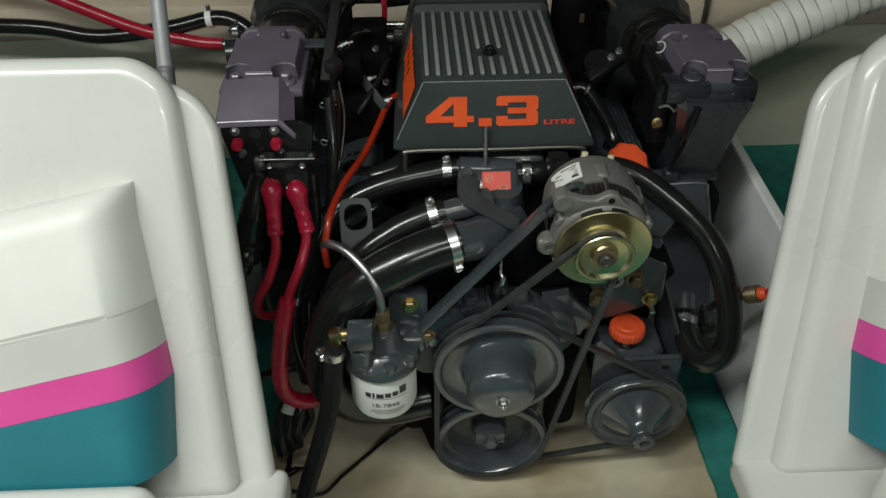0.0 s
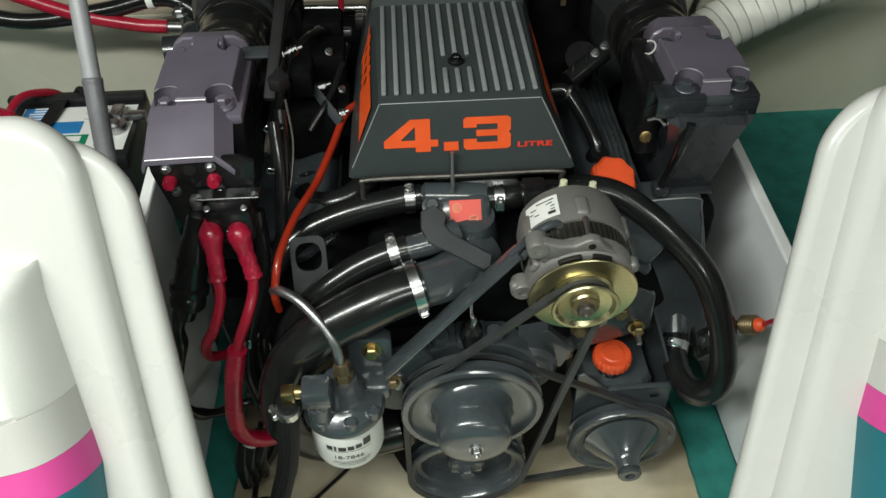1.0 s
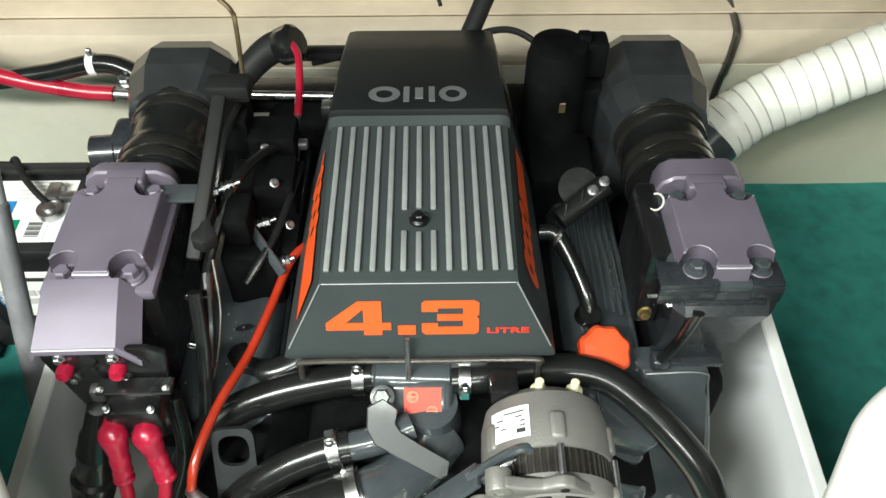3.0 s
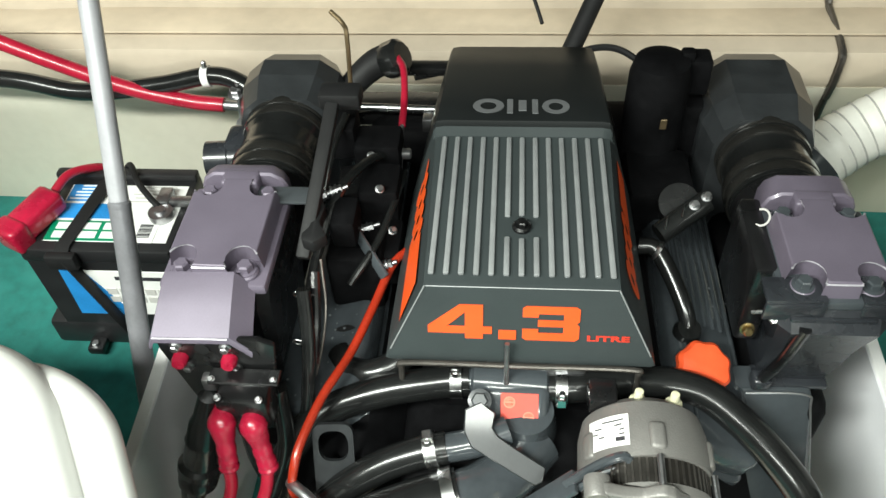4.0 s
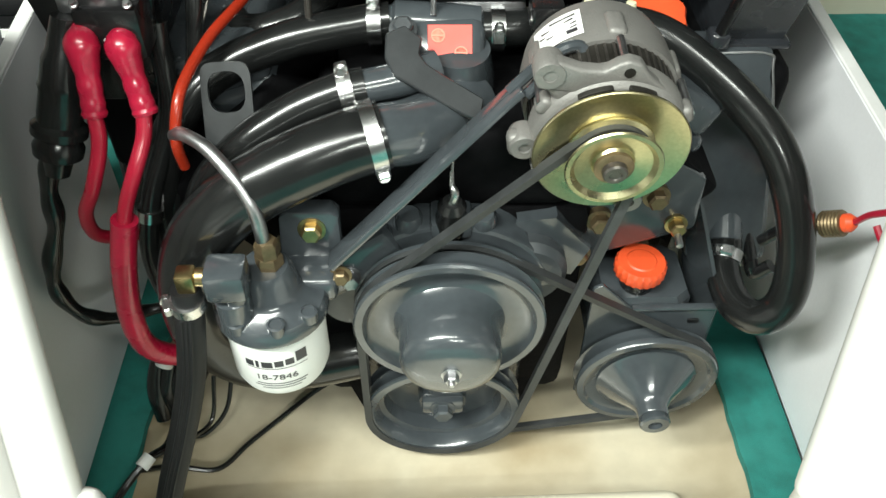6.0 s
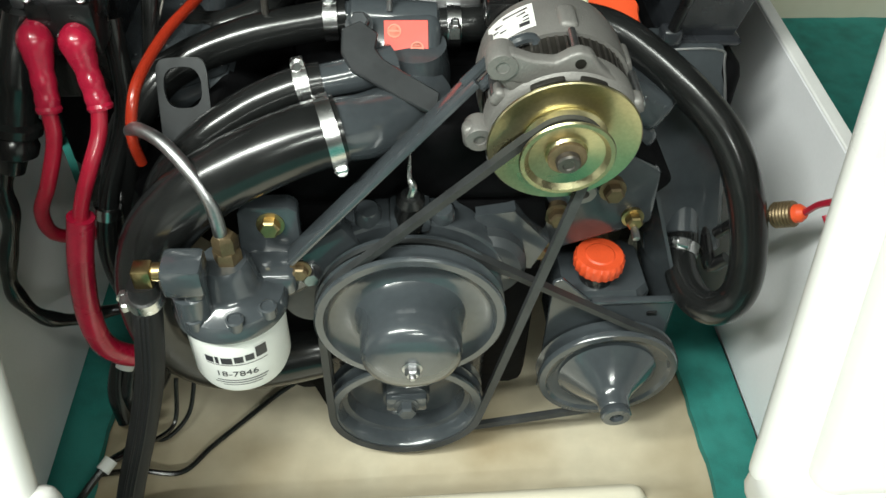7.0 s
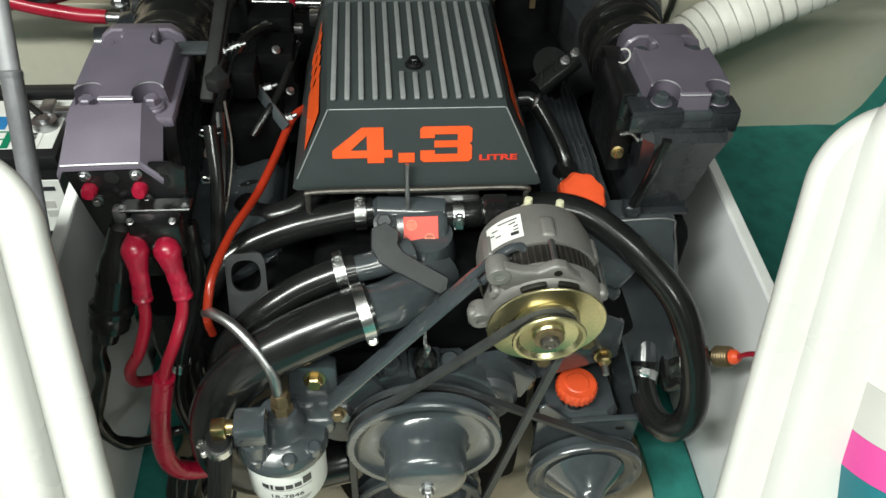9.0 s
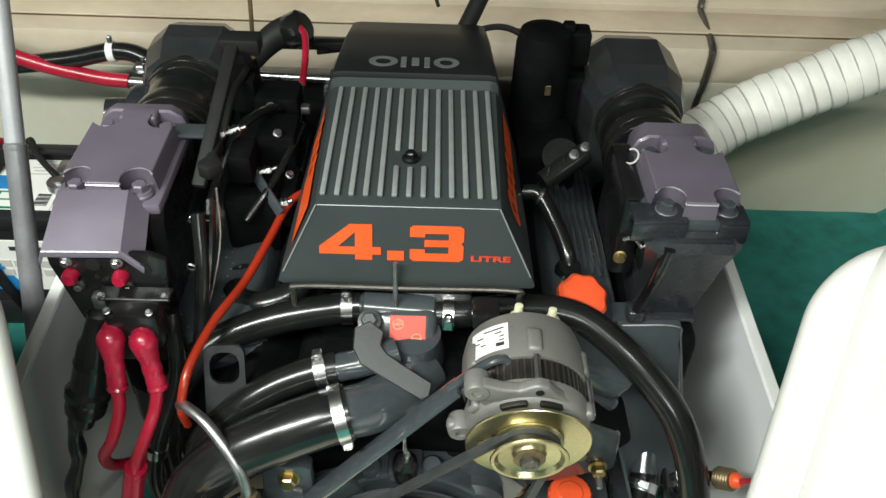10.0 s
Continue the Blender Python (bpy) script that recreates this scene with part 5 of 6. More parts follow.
part("pump_body", lathe(B(), [(0.0, 0.0), (0.055, 0.0), (0.058, 0.03), (0.04, 0.05), (0.0, 0.05)], AX((0.235, 0.945, 0.19), (0, -1, 0)), 32), CAST, pp)
FXY = XZ
part("front_bracket", prism(B(), [(0.160, 0.12), (0.298, 0.12), (0.300, 0.276), (0.25, 0.272), (0.205, 0.276), (0.168, 0.315), (0.158, 0.31)], -0.904, -0.899, FXY, 0.001, 1), GREY, pp)
part("shelf_edge", bar(B(), (0.205, 0.9, 0.276), (0.30, 0.9, 0.278), 0.006, 0.008, (0, -1, 0), 0.002), GREY, pp)
part("side_bracket", loft(B(), [[Vector(p) + Vector((dx, 0, 0)) for p in ((0.300, 0.905, 0.17), (0.300, 0.905, 0.282), (0.262, 0.955, 0.40), (0.255, 0.985, 0.40), (0.295, 0.99, 0.17))] for dx in (0, 0.004)]), GREY, pp)
part("slot", rbox(B(), (0.277, 0.8985, 0.256), (0.012, 0.003, 0.006), 0.0008, 1), BLACK, pp, "dark slot in the bracket")

# ---- right manifold's front cover, drain and plug lead ----
fc = thing("manifold_end_cover", (0.31, 1.0, 0.3), "dark grey flat-faced manifold end cover", "engine part")
rings = []
for z, x0, x1, y in ((0.285, 0.279, 0.352, 0.962), (0.30, 0.272, 0.362, 0.953), (0.40, 0.264, 0.353, 0.993), (0.495, 0.257, 0.345, 1.052), (0.503, 0.257, 0.342, 1.06), (0.506, 0.262, 0.338, 1.08)):
    rings.append([Vector(p) for p in ((x0, y + 0.006, z), (x0 + 0.006, y, z), (x1 - 0.006, y, z), (x1, y + 0.006, z), (x1, 1.09, z), (x0, 1.09, z))])
part("casting", loft(B(), rings), GREY, fc)
part("weld_line", tube(B(), [(0.268, 1.0555, 0.5), (0.336, 1.0555, 0.5), (0.3435, 1.044, 0.483), (0.351, 0.998, 0.41)], 0.0014, 6), DULLSTEEL, fc, "worn edge with a painted highlight line")
part("nipple", lathe(B(), [(0.02, -0.03), (0.02, 0.012), (0.0165, 0.014), (0.0165, 0.04)], AX((0.314, 0.972, 0.325), (-0.1, -0.7, -0.5)), 24), GREY, fc)
part("drain_elbow", tube(B(), [(0.338, 0.975, 0.33), (0.345, 0.955, 0.30), (0.352, 0.945, 0.283), (0.365, 0.94, 0.30)], 0.008, 14), BLACK, fc)
pg = thing("drain_plug", (0.385, 0.9, 0.4), "bronze drain plug with an orange tip and a red wire", "plug")
dirp = Vector((0.55, -0.55, 0.6)).normalized()
pc = Vector((0.384, 0.899, 0.405))
bm = B()
pr = []
for i in range(13):
    pr.append((0.0128 + (0.001 if i % 2 else 0), -0.012 + 0.0018 * i))
lathe(bm, pr + [(0.011, 0.0105), (0.0, 0.0105)], AX(pc, dirp), 28)
part("cap", bm, BRONZE, pg)
part("tip", lathe(B(), [(0.0095, 0.008), (0.0095, 0.016), (0.006, 0.021), (0.0, 0.022)], AX(pc, dirp), 20), ORANGE, pg, "orange plastic tip")
part("stem", tube(B(), [pc - dirp * 0.014, pc - dirp * 0.03, (0.358, 0.93, 0.37), (0.345, 0.945, 0.335)], 0.0065, 12), BLACK, pg)
part("wire", tube(B(), [pc + dirp * 0.02, (0.396, 0.87, 0.445), (0.403, 0.845, 0.468), (0.41, 0.82, 0.46), (0.42, 0.79, 0.43)], 0.0035, 8), REDCABLE, pg, "red wire")
part("wire", tube(B(), [(0.405, 0.87, 0.43), (0.413, 0.84, 0.41), (0.425, 0.80, 0.38)], 0.0035, 8), REDCABLE, pg, "red wire")

# ---- electrical bracket on the left manifold ----
eb = thing("electrical_bracket", (-0.32, 0.985, 0.5), "black bracket with red-capped terminals and a relay", "bracket")
part("plate", prism(B(), [(-0.377, 0.664), (-0.377, 0.645), (-0.352, 0.52), (-0.335, 0.495), (-0.262, 0.495), (-0.262, 0.58), (-0.252, 0.655), (-0.268, 0.664)], -0.993, -0.985, FXY, 0.003, 2), BLACK, eb)
for x in (-0.356, -0.303):
    part("button", lathe(B(), [(0.0085, 0.0), (0.0085, 0.008), (0.0065, 0.0125), (0.0, 0.013)], AX((x, 0.985, 0.633), (0, -1, 0.1)), 20), RED, eb, "red rubber terminal cap")
    for dz, dx in ((0.019, -0.001), (-0.016, 0.004)):
        bm = B()
        hexbolt(bm, (x + dx, 0.985, 0.633 + dz), (0, -1, 0), 0.0048, 0.005)
        part("screw", bm, DULLSTEEL, eb)
for x, z, r in ((-0.33, 0.648, 0.008), (-0.279, 0.642, 0.009), (-0.329, 0.631, 0.003)):
    part("hole", lathe(B(), [(r, 0.0), (r, 0.0012), (0, 0.0012)], AX((x, 0.985, z), (0, -1, 0)), 20), MATT, eb)
rl = part("relay", rbox(B(), (-0.287, 0.962, 0.592), (0.056, 0.044, 0.05), 0.006, 2), BLACK, eb, "glossy black relay")
part("relay_plate", rbox(B(), (-0.288, 0.972, 0.618), (0.076, 0.02, 0.004), 0.001, 1), BLACK, rl)
for x, y in ((-0.322, 0.967), (-0.256, 0.968), (-0.31, 0.945), (-0.266, 0.944)):
    bm = B()
    hexbolt(bm, (x, y, 0.619), (0, -0.4, 1), 0.003, 0.003)
    part("screw", bm, DULLSTEEL, rl)
part("relay_top", rbox(B(), (-0.286, 0.945, 0.606), (0.05, 0.008, 0.006), 0.001, 1), BLACK, rl)
part("clip", rbox(B(), (-0.327, 0.972, 0.608), (0.016, 0.014, 0.02), 0.004, 2, Matrix()), DULLSTEEL, eb)
bm = B()
hexbolt(bm, (-0.333, 0.975, 0.585), (0, -1, 0.2), 0.006, 0.006)
part("bolt", bm, DULLSTEEL, eb)
part("terminal", rbox(B(), (-0.286, 0.938, 0.584), (0.01, 0.014, 0.022), 0.002, 1), BLACK, eb)


def battery_cable(label, boot, path, sleeve=None):
    t = thing("battery_cable", path[0], label, "cable", "red battery cables")
    a, b = Vector(boot[0]), Vector(boot[1])
    part("boot", tube(B(), [a + Vector((0, 0.018, 0.004)), a, a.lerp(b, 0.35), a.lerp(b, 0.7), b], lambda f: 0.0105 + 0.0045 * math.exp(-((f - 0.28) / 0.16) ** 2) + 0.0004 * math.sin(f * 30), 20), RED, t, "red rubber terminal boot")
    part("cuff", lathe(B(), [(0.0105, -0.003), (0.0115, 0.0), (0.0105, 0.003)], AX(b, b - a), 20), RED, t)
    part("sheath", tube(B(), path, 0.007, 14), REDCABLE, t)
    if sleeve:
        part("sleeve", tube(B(), sleeve, 0.0125, 16), RED, t, "red outer sleeve")
    return t


battery_cable("red battery cable with a rubber boot, looping behind the hoses", ((-0.310, 0.936, 0.588), (-0.310, 0.915, 0.532)), [(-0.310, 0.915, 0.537), (-0.311, 0.905, 0.505), (-0.325, 0.893, 0.465), (-0.345, 0.90, 0.425), (-0.352, 0.918, 0.38), (-0.335, 0.94, 0.355), (-0.305, 0.95, 0.36)])
battery_cable("red battery cable with a rubber boot and outer sleeve running down", ((-0.2765, 0.936, 0.586), (-0.266, 0.915, 0.534)), [(-0.266, 0.915, 0.539), (-0.269, 0.902, 0.515), (-0.279, 0.884, 0.49), (-0.296, 0.877, 0.45), (-0.308, 0.872, 0.40)], [(-0.299, 0.876, 0.44), (-0.314, 0.871, 0.38), (-0.326, 0.872, 0.31), (-0.327, 0.877, 0.255), (-0.313, 0.887, 0.222), (-0.29, 0.90, 0.205), (-0.26, 0.92, 0.20)])
cn = thing("harness_connector", (-0.35, 0.94, 0.5), "black ribbed harness connector with a taped wire", "connector")
pa, pb = Vector((-0.334, 0.950, 0.574)), Vector((-0.356, 0.926, 0.494))
L0 = (pb - pa).length
part("body", lathe(B(), [(0.012, -0.03), (0.015, 0.0), (0.0185, 0.01), (0.0195, 0.03), (0.021, 0.035), (0.0195, 0.04), (0.0205, 0.062), (0.0205, 0.07), (0.0255, 0.074), (0.0255, 0.082), (0.0195, 0.086), (0.0235, 0.095), (0.0225, 0.104), (0.014, 0.11), (0.0115, 0.125)], AX(pa, pb - pa) @ Matrix.Diagonal((0.97, 0.97, 0.97, 1)), 28), RUBBER, cn)
part("wire", tube(B(), [(-0.369, 0.923, 0.475), (-0.38, 0.917, 0.44), (-0.385, 0.912, 0.40), (-0.403, 0.905, 0.35), (-0.408, 0.902, 0.31), (-0.395, 0.905, 0.27), (-0.372, 0.92, 0.245), (-0.34, 0.94, 0.235), (-0.30, 0.95, 0.235)], lambda f: 0.0095 - 0.002 * f + 0.0012 * math.sin(f * 40), 12), RUBBER, cn, "black taped wire")

# dark looms running down beside the hoses
for pts, r in (([(-0.262, 0.985, 0.58), (-0.262, 0.96, 0.50), (-0.29, 0.925, 0.42), (-0.305, 0.915, 0.34), (-0.30, 0.93, 0.22)], 0.010), ([(-0.235, 1.06, 0.66), (-0.232, 1.02, 0.59), (-0.245, 0.985, 0.50), (-0.275, 0.945, 0.40), (-0.28, 0.94, 0.25)], 0.008)):
    t = thing("wiring_loom", pts[0], "black wiring loom running down beside the hoses", "cable", "wiring looms")
    part("sheath", tube(B(), pts, r, 12), RUBBER, t)
t = thing("hose_end_clip", (-0.3, 0.93, 0.39), "small bright clip on a black hose", "clip")
part("band", lathe(B(), [(0.0115, -0.006), (0.013, -0.006), (0.013, 0.006), (0.0115, 0.006)], AX((-0.294, 0.922, 0.405), (0.2, 0.2, 1)), 20), STEEL, t)

t = thing("breather_hose", (-0.18, 1.05, 0.53), "black breather hose curling out under the engine cover", "hose", "small hoses")
part("tubing", tube(B(), [(-0.11, 1.085, 0.565), (-0.135, 1.05, 0.552), (-0.165, 1.036, 0.543), (-0.195, 1.045, 0.535), (-0.212, 1.07, 0.532)], 0.0165, 16), RUBBER, t)
part("grommet", lathe(B(), [(0.030, -0.008), (0.031, 0.004), (0.024, 0.010), (0.0, 0.011)], AX((-0.208, 1.082, 0.53), (-0.35, -0.1, 0.93)), 26), MATT, t)

# ---- wires on the bilge floor ----
bw = thing("bilge_wiring", (-0.35, 0.85, 0.05), "thin black wires with white tape on the bilge floor", "cable")
for pts, r in (([(-0.40, 0.74, 0.062), (-0.385, 0.80, 0.062), (-0.360, 0.840, 0.072), (-0.345, 0.875, 0.055), (-0.34, 0.93, 0.07), (-0.33, 0.98, 0.13)], 0.005),
               ([(-0.366, 0.83, 0.066), (-0.34, 0.855, 0.03), (-0.29, 0.862, 0.009), (-0.255, 0.90, 0.008), (-0.21, 0.945, 0.009), (-0.176, 0.976, 0.012), (-0.13, 1.0, 0.03), (-0.10, 1.02, 0.06)], 0.0035),
               ([(-0.358, 0.845, 0.07), (-0.335, 0.885, 0.05), (-0.31, 0.90, 0.03), (-0.285, 0.93, 0.04), (-0.275, 0.96, 0.08)], 0.003),
               ([(-0.36, 0.84, 0.072), (-0.33, 0.87, 0.06), (-0.30, 0.91, 0.045), (-0.295, 0.95, 0.09)], 0.003)):
    part("wire", tube(B(), pts, r, 8), RUBBER, bw)
part("tape", lathe(B(), [(0.0085, -0.008), (0.0085, 0.008)], AX((-0.361, 0.838, 0.072), (0.5, 0.8, 0.2)), 14), PAPER, bw, "white tape")
for k in range(3):
    part("taped_loop", tube(B(), [(-0.352 + 0.012 * k, 0.90 + 0.01 * k, 0.07), (-0.356 + 0.014 * k, 0.92, 0.115), (-0.345 + 0.016 * k, 0.945, 0.15), (-0.33 + 0.01 * k, 0.955, 0.10), (-0.338, 0.93, 0.065)], lambda f: 0.010 + 0.002 * math.sin(f * 9), 12), RUBBER, bw, "black taped wire bundle")
part("tape", lathe(B(), [(0.0105, -0.009), (0.0105, 0.009)], AX((-0.335, 0.925, 0.16), (0.3, 0.5, 0.6)), 14), PAPER, bw, "white tape")

# ---- throttle linkage between cover and left manifold ----
lk = thing("throttle_linkage", (-0.2, 1.17, 0.6), "black throttle bracket and levers with bright nuts", "linkage")
bm = B()
bar(bm, (-0.242, 1.10, 0.665), (-0.222, 1.262, 0.758), 0.012, 0.016, (1, 0, 0), 0.003)
part("upright", bm, MATT, lk)
part("top_block", rbox(B(), (-0.218, 1.29, 0.748), (0.05, 0.03, 0.022), 0.004, 2, Matrix()), MATT, lk)
part("tab", rbox(B(), (-0.273, 1.174, 0.692), (0.064, 0.027, 0.005), 0.002, 2), CAST, lk)
part("hook", prism(B(), [(-0.246, 1.187), (-0.232, 1.182), (-0.223, 1.158), (-0.225, 1.134), (-0.214, 1.113), (-0.228, 1.1), (-0.241, 1.106), (-0.243, 1.116), (-0.236, 1.126), (-0.235, 1.15), (-0.246, 1.162)], 0.674, 0.691, None, 0.003, 2), MATT, lk)
part("bracket_mass", rbox(B(), (-0.198, 1.22, 0.575), (0.07, 0.16, 0.09), 0.01, 2), DARK, lk)
part("slider", rbox(B(), (-0.215, 1.235, 0.63), (0.03, 0.10, 0.03), 0.004, 2), BLACK, lk)
bm = B()
bar(bm, (-0.226, 1.205, 0.665), (-0.158, 1.128, 0.606), 0.004, 0.014, (0.3, 0.2, 1), 0.001)
part("lever", bm, GREY, lk)
for c, d, ln in (((-0.236, 1.195, 0.673), (0.9, 0.3, 0.2), 0.024), ((-0.207, 1.19, 0.616), (0.9, 0.3, 0.15), 0.028), ((-0.168, 1.145, 0.603), (0.9, 0.2, 0.3), 0.014)):
    m0 = AX(c, d)
    bm = B()
    lathe(bm, [(0.003, -0.008), (0.003, ln + 0.009), (0, ln + 0.01)], m0, 12)
    for h in (0.0, ln * 0.55, ln * 0.8):
        lathe(bm, [(0.0075, h - 0.001), (0.0075, h + 0.001)], m0, 18)
        lathe(bm, [(0.0058, h + 0.001), (0.0058, h + 0.006), (0.0045, h + 0.007)], m0, 6)
    part("link_bolt", bm, DULLSTEEL, lk, "bright bolt with stacked nuts")
for c in ((-0.237, 1.064, 0.646), (-0.237, 1.03, 0.605)):
    c = Vector(c)
    part("cotter_pin", tube(B(), [c + Vector((0.012, 0, 0)), c, c + Vector((-0.008, 0, 0.004)), c + Vector((-0.012, 0, 0)), c + Vector((-0.008, 0, -0.004)), c + Vector((0.002, 0, -0.002))], 0.0011, 6), STEEL, lk)
part("cable_end", tube(B(), [(-0.228, 1.09, 0.655), (-0.225, 1.05, 0.62), (-0.228, 1.02, 0.58)], 0.006, 10), BLACK, lk)
part("cable", tube(B(), [(-0.222, 1.10, 0.665), (-0.215, 1.06, 0.625), (-0.224, 1.025, 0.575), (-0.238, 1.005, 0.54)], 0.0016, 8), GUNMETAL, lk, "bare steel cable")
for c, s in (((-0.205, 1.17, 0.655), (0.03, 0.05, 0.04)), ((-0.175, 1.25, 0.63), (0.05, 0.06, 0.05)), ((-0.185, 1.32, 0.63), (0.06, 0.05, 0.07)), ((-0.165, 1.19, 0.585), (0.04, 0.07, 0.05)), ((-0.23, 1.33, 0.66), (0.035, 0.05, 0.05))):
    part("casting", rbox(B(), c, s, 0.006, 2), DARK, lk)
for pts, r in (([(-0.245, 1.09, 0.60), (-0.238, 1.14, 0.63), (-0.215, 1.20, 0.675), (-0.19, 1.27, 0.665), (-0.16, 1.33, 0.63)], 0.006), ([(-0.20, 1.12, 0.60), (-0.17, 1.16, 0.63), (-0.155, 1.22, 0.64), (-0.15, 1.29, 0.63)], 0.0045), ([(-0.25, 1.20, 0.62), (-0.235, 1.27, 0.68), (-0.225, 1.33, 0.69)], 0.005)):
    part("control_cable", tube(B(), pts, r, 10), RUBBER, lk, "black control cable")
for x, y, z in ((-0.19, 1.285, 0.660), (-0.172, 1.225, 0.658), (-0.157, 1.20, 0.612)):
    bm = B()
    hexbolt(bm, (x, y, z), (0.4, -0.5, 0.8), 0.0042, 0.005)
    part("small_screw", bm, DULLSTEEL, lk)

# ---- things between cover and transom ----
t = thing("coil_lead", (-0.2, 1.5, 0.6), "black ignition coil boot with a red lead", "ignition lead")
part("elbow_boot", tube(B(), [(-0.275, 1.46, 0.60), (-0.24, 1.485, 0.635), (-0.21, 1.50, 0.655), (-0.18, 1.505, 0.662)], lambda f: 0.017 + 0.007 * f, 18), MATT, t)
part("cap", lathe(B(), [(0.024, -0.014), (0.0265, -0.01), (0.0265, 0.012), (0.02, 0.018), (0, 0.018)], AX((-0.185, 1.50, 0.662), (0.8, -0.2, 0.5)), 24, lambda a, r: 1 + 0.03 * math.cos(10 * a)), RUBBER, t)
part("red_lead", tube(B(), [(-0.178, 1.49, 0.672), (-0.166, 1.46, 0.672), (-0.160, 1.41, 0.662), (-0.159, 1.36, 0.65)], 0.005, 12), REDCABLE, t, "red lead")
part("needle", tube(B(), [(-0.159, 1.365, 0.652), (-0.158, 1.33, 0.64), (-0.157, 1.29, 0.62)], 0.0032, 8), DULLSTEEL, t)
part("clip", rbox(B(), (-0.157, 1.318, 0.637), (0.028, 0.012, 0.012), 0.003, 2), DULLSTEEL, t)
t = thing("steering_rod", (-0.2, 1.47, 0.59), "polished steel steering rod before the transom", "rod")
part("rod", tube(B(), [(-0.27, 1.47, 0.60), (-0.18, 1.47, 0.597), (-0.06, 1.47, 0.593)], 0.006, 12), STEEL, t)
part("guide", rbox(B(), (-0.17, 1.52, 0.56), (0.2, 0.06, 0.025), 0.006, 2), BLACK, t, "black guide tube")
part("guide", rbox(B(), (-0.15, 1.54, 0.62), (0.16, 0.025, 0.015), 0.004, 2), BLACK, t)
part("plate", rbox(B(), (-0.13, 1.47, 0.57), (0.03, 0.02, 0.025), 0.003, 2), DULLSTEEL, t)
t = thing("dipstick", (-0.24, 1.43, 0.5), "brown metal dipstick with a bent top", "dipstick")
part("tube", tube(B(), [(-0.235, 1.40, 0.55), (-0.235, 1.41, 0.66)], 0.0055, 10), DARK, t)
part("stick", tube(B(), [(-0.235, 1.41, 0.64), (-0.232, 1.425, 0.74), (-0.238, 1.44, 0.755), (-0.256, 1.455, 0.765)], 0.0032, 8), BRONZE, t)
t = thing("shift_cable", (0.08, 1.56, 0.6), "thick black cable rising behind the engine cover", "cable")
part("sheath", tube(B(), [(0.04, 1.50, 0.60), (0.07, 1.55, 0.64), (0.11, 1.62, 0.70), (0.16, 1.70, 0.79), (0.20, 1.80, 0.88)], 0.014, 14), MATT, t)
t = thing("transom_cable", (0.0, 1.6, 0.6), "thin black cables along the transom behind the engine", "cable")
for pts, r in (([(0.06, 1.56, 0.62), (0.10, 1.555, 0.645), (0.14, 1.53, 0.66), (0.185, 1.48, 0.655)], 0.005), ([(-0.16, 1.53, 0.61), (-0.05, 1.58, 0.60), (0.07, 1.58, 0.60)], 0.005), ([(0.03, 1.6, 0.66), (0.0, 1.68, 0.72), (-0.02, 1.78, 0.80)], 0.003)):
    part("wire", tube(B(), pts, r, 8), MATT, t)

t = thing("distributor", (0.19, 1.43, 0.5), "matt black distributor beside the engine cover", "distributor")
part("can", lathe(B(), [(0.040, 0.48), (0.042, 0.60), (0.041, 0.688), (0.036, 0.708), (0.02, 0.713), (0, 0.713)], Matrix.Translation((0.183, 1.43, 0)), 32), DARK, t)
part("side_cap", rbox(B(), (0.234, 1.452, 0.676), (0.036, 0.036, 0.055), 0.006, 2), DARK, t)
# dark block added as backing, so the transom doesn't show through
part("lower_cap", rbox(B(), (0.242, 1.47, 0.56), (0.07, 0.07, 0.14), 0.012, 2), DARK, t)
part("tower", rbox(B(), (0.218, 1.445, 0.70), (0.018, 0.018, 0.03), 0.004, 2), DARK, t)
part("mark", rbox(B(), (0.19, 1.3895, 0.635), (0.009, 0.004, 0.016), 0.001, 1), BRONZE, t, "dull reddish mark")
part("base", rbox(B(), (0.19, 1.36, 0.54), (0.09, 0.1, 0.08), 0.012, 2), DARK, t)
part("ring_mount", lathe(B(), [(0.016, -0.01), (0.026, -0.01), (0.026, 0.01), (0.016, 0.01)], AX((0.2, 1.27, 0.60), (0, -0.6, 0.8)), 24), BLACK, t)

t = thing("crankcase_hose", (0.17, 1.2, 0.56), "short glossy black breather hose with bright clips", "hose", "small hoses")
part("tubing", tube(B(), [(0.145, 1.20, 0.595), (0.165, 1.195, 0.595), (0.185, 1.165, 0.575), (0.20, 1.13, 0.552), (0.202, 1.115, 0.535)], 0.0105, 14), RUBBER, t)
part("elbow_end", lathe(B(), [(0.016, -0.012), (0.017, 0.0), (0.014, 0.01), (0, 0.011)], AX((0.202, 1.115, 0.537), (0.1, -0.3, 1)), 20), RUBBER, t)
part("clip", lathe(B(), [(0.0115, -0.003), (0.013, 0.0), (0.0115, 0.003)], AX((0.168, 1.193, 0.594), (0.8, -0.4, -0.2)), 18), STEEL, t)
t = thing("vacuum_connector", (0.2, 1.23, 0.6), "black connector with a bright wire clip", "connector")
ca, cb = Vector((0.17, 1.215, 0.60)), Vector((0.228, 1.25, 0.625))
part("body", tube(B(), [ca, ca.lerp(cb, 0.4), cb], 0.014, 14), RUBBER, t)
for f in (0.15, 0.5):
    q = ca.lerp(cb, f)
    part("wire_clip", tube(B(), [q + Vector((-0.004, -0.012, 0.012)), q + Vector((0.0, 0.004, 0.0175)), q + Vector((0.004, 0.016, 0.006))], 0.0012, 6), STEEL, t)
for f in (0.7, 0.95):
    bm = B()
    hexbolt(bm, ca.lerp(cb, f) + Vector((0, -0.004, 0.013)), (0, -0.4, 1), 0.005, 0.006)
    part("screw", bm, DULLSTEEL, t)
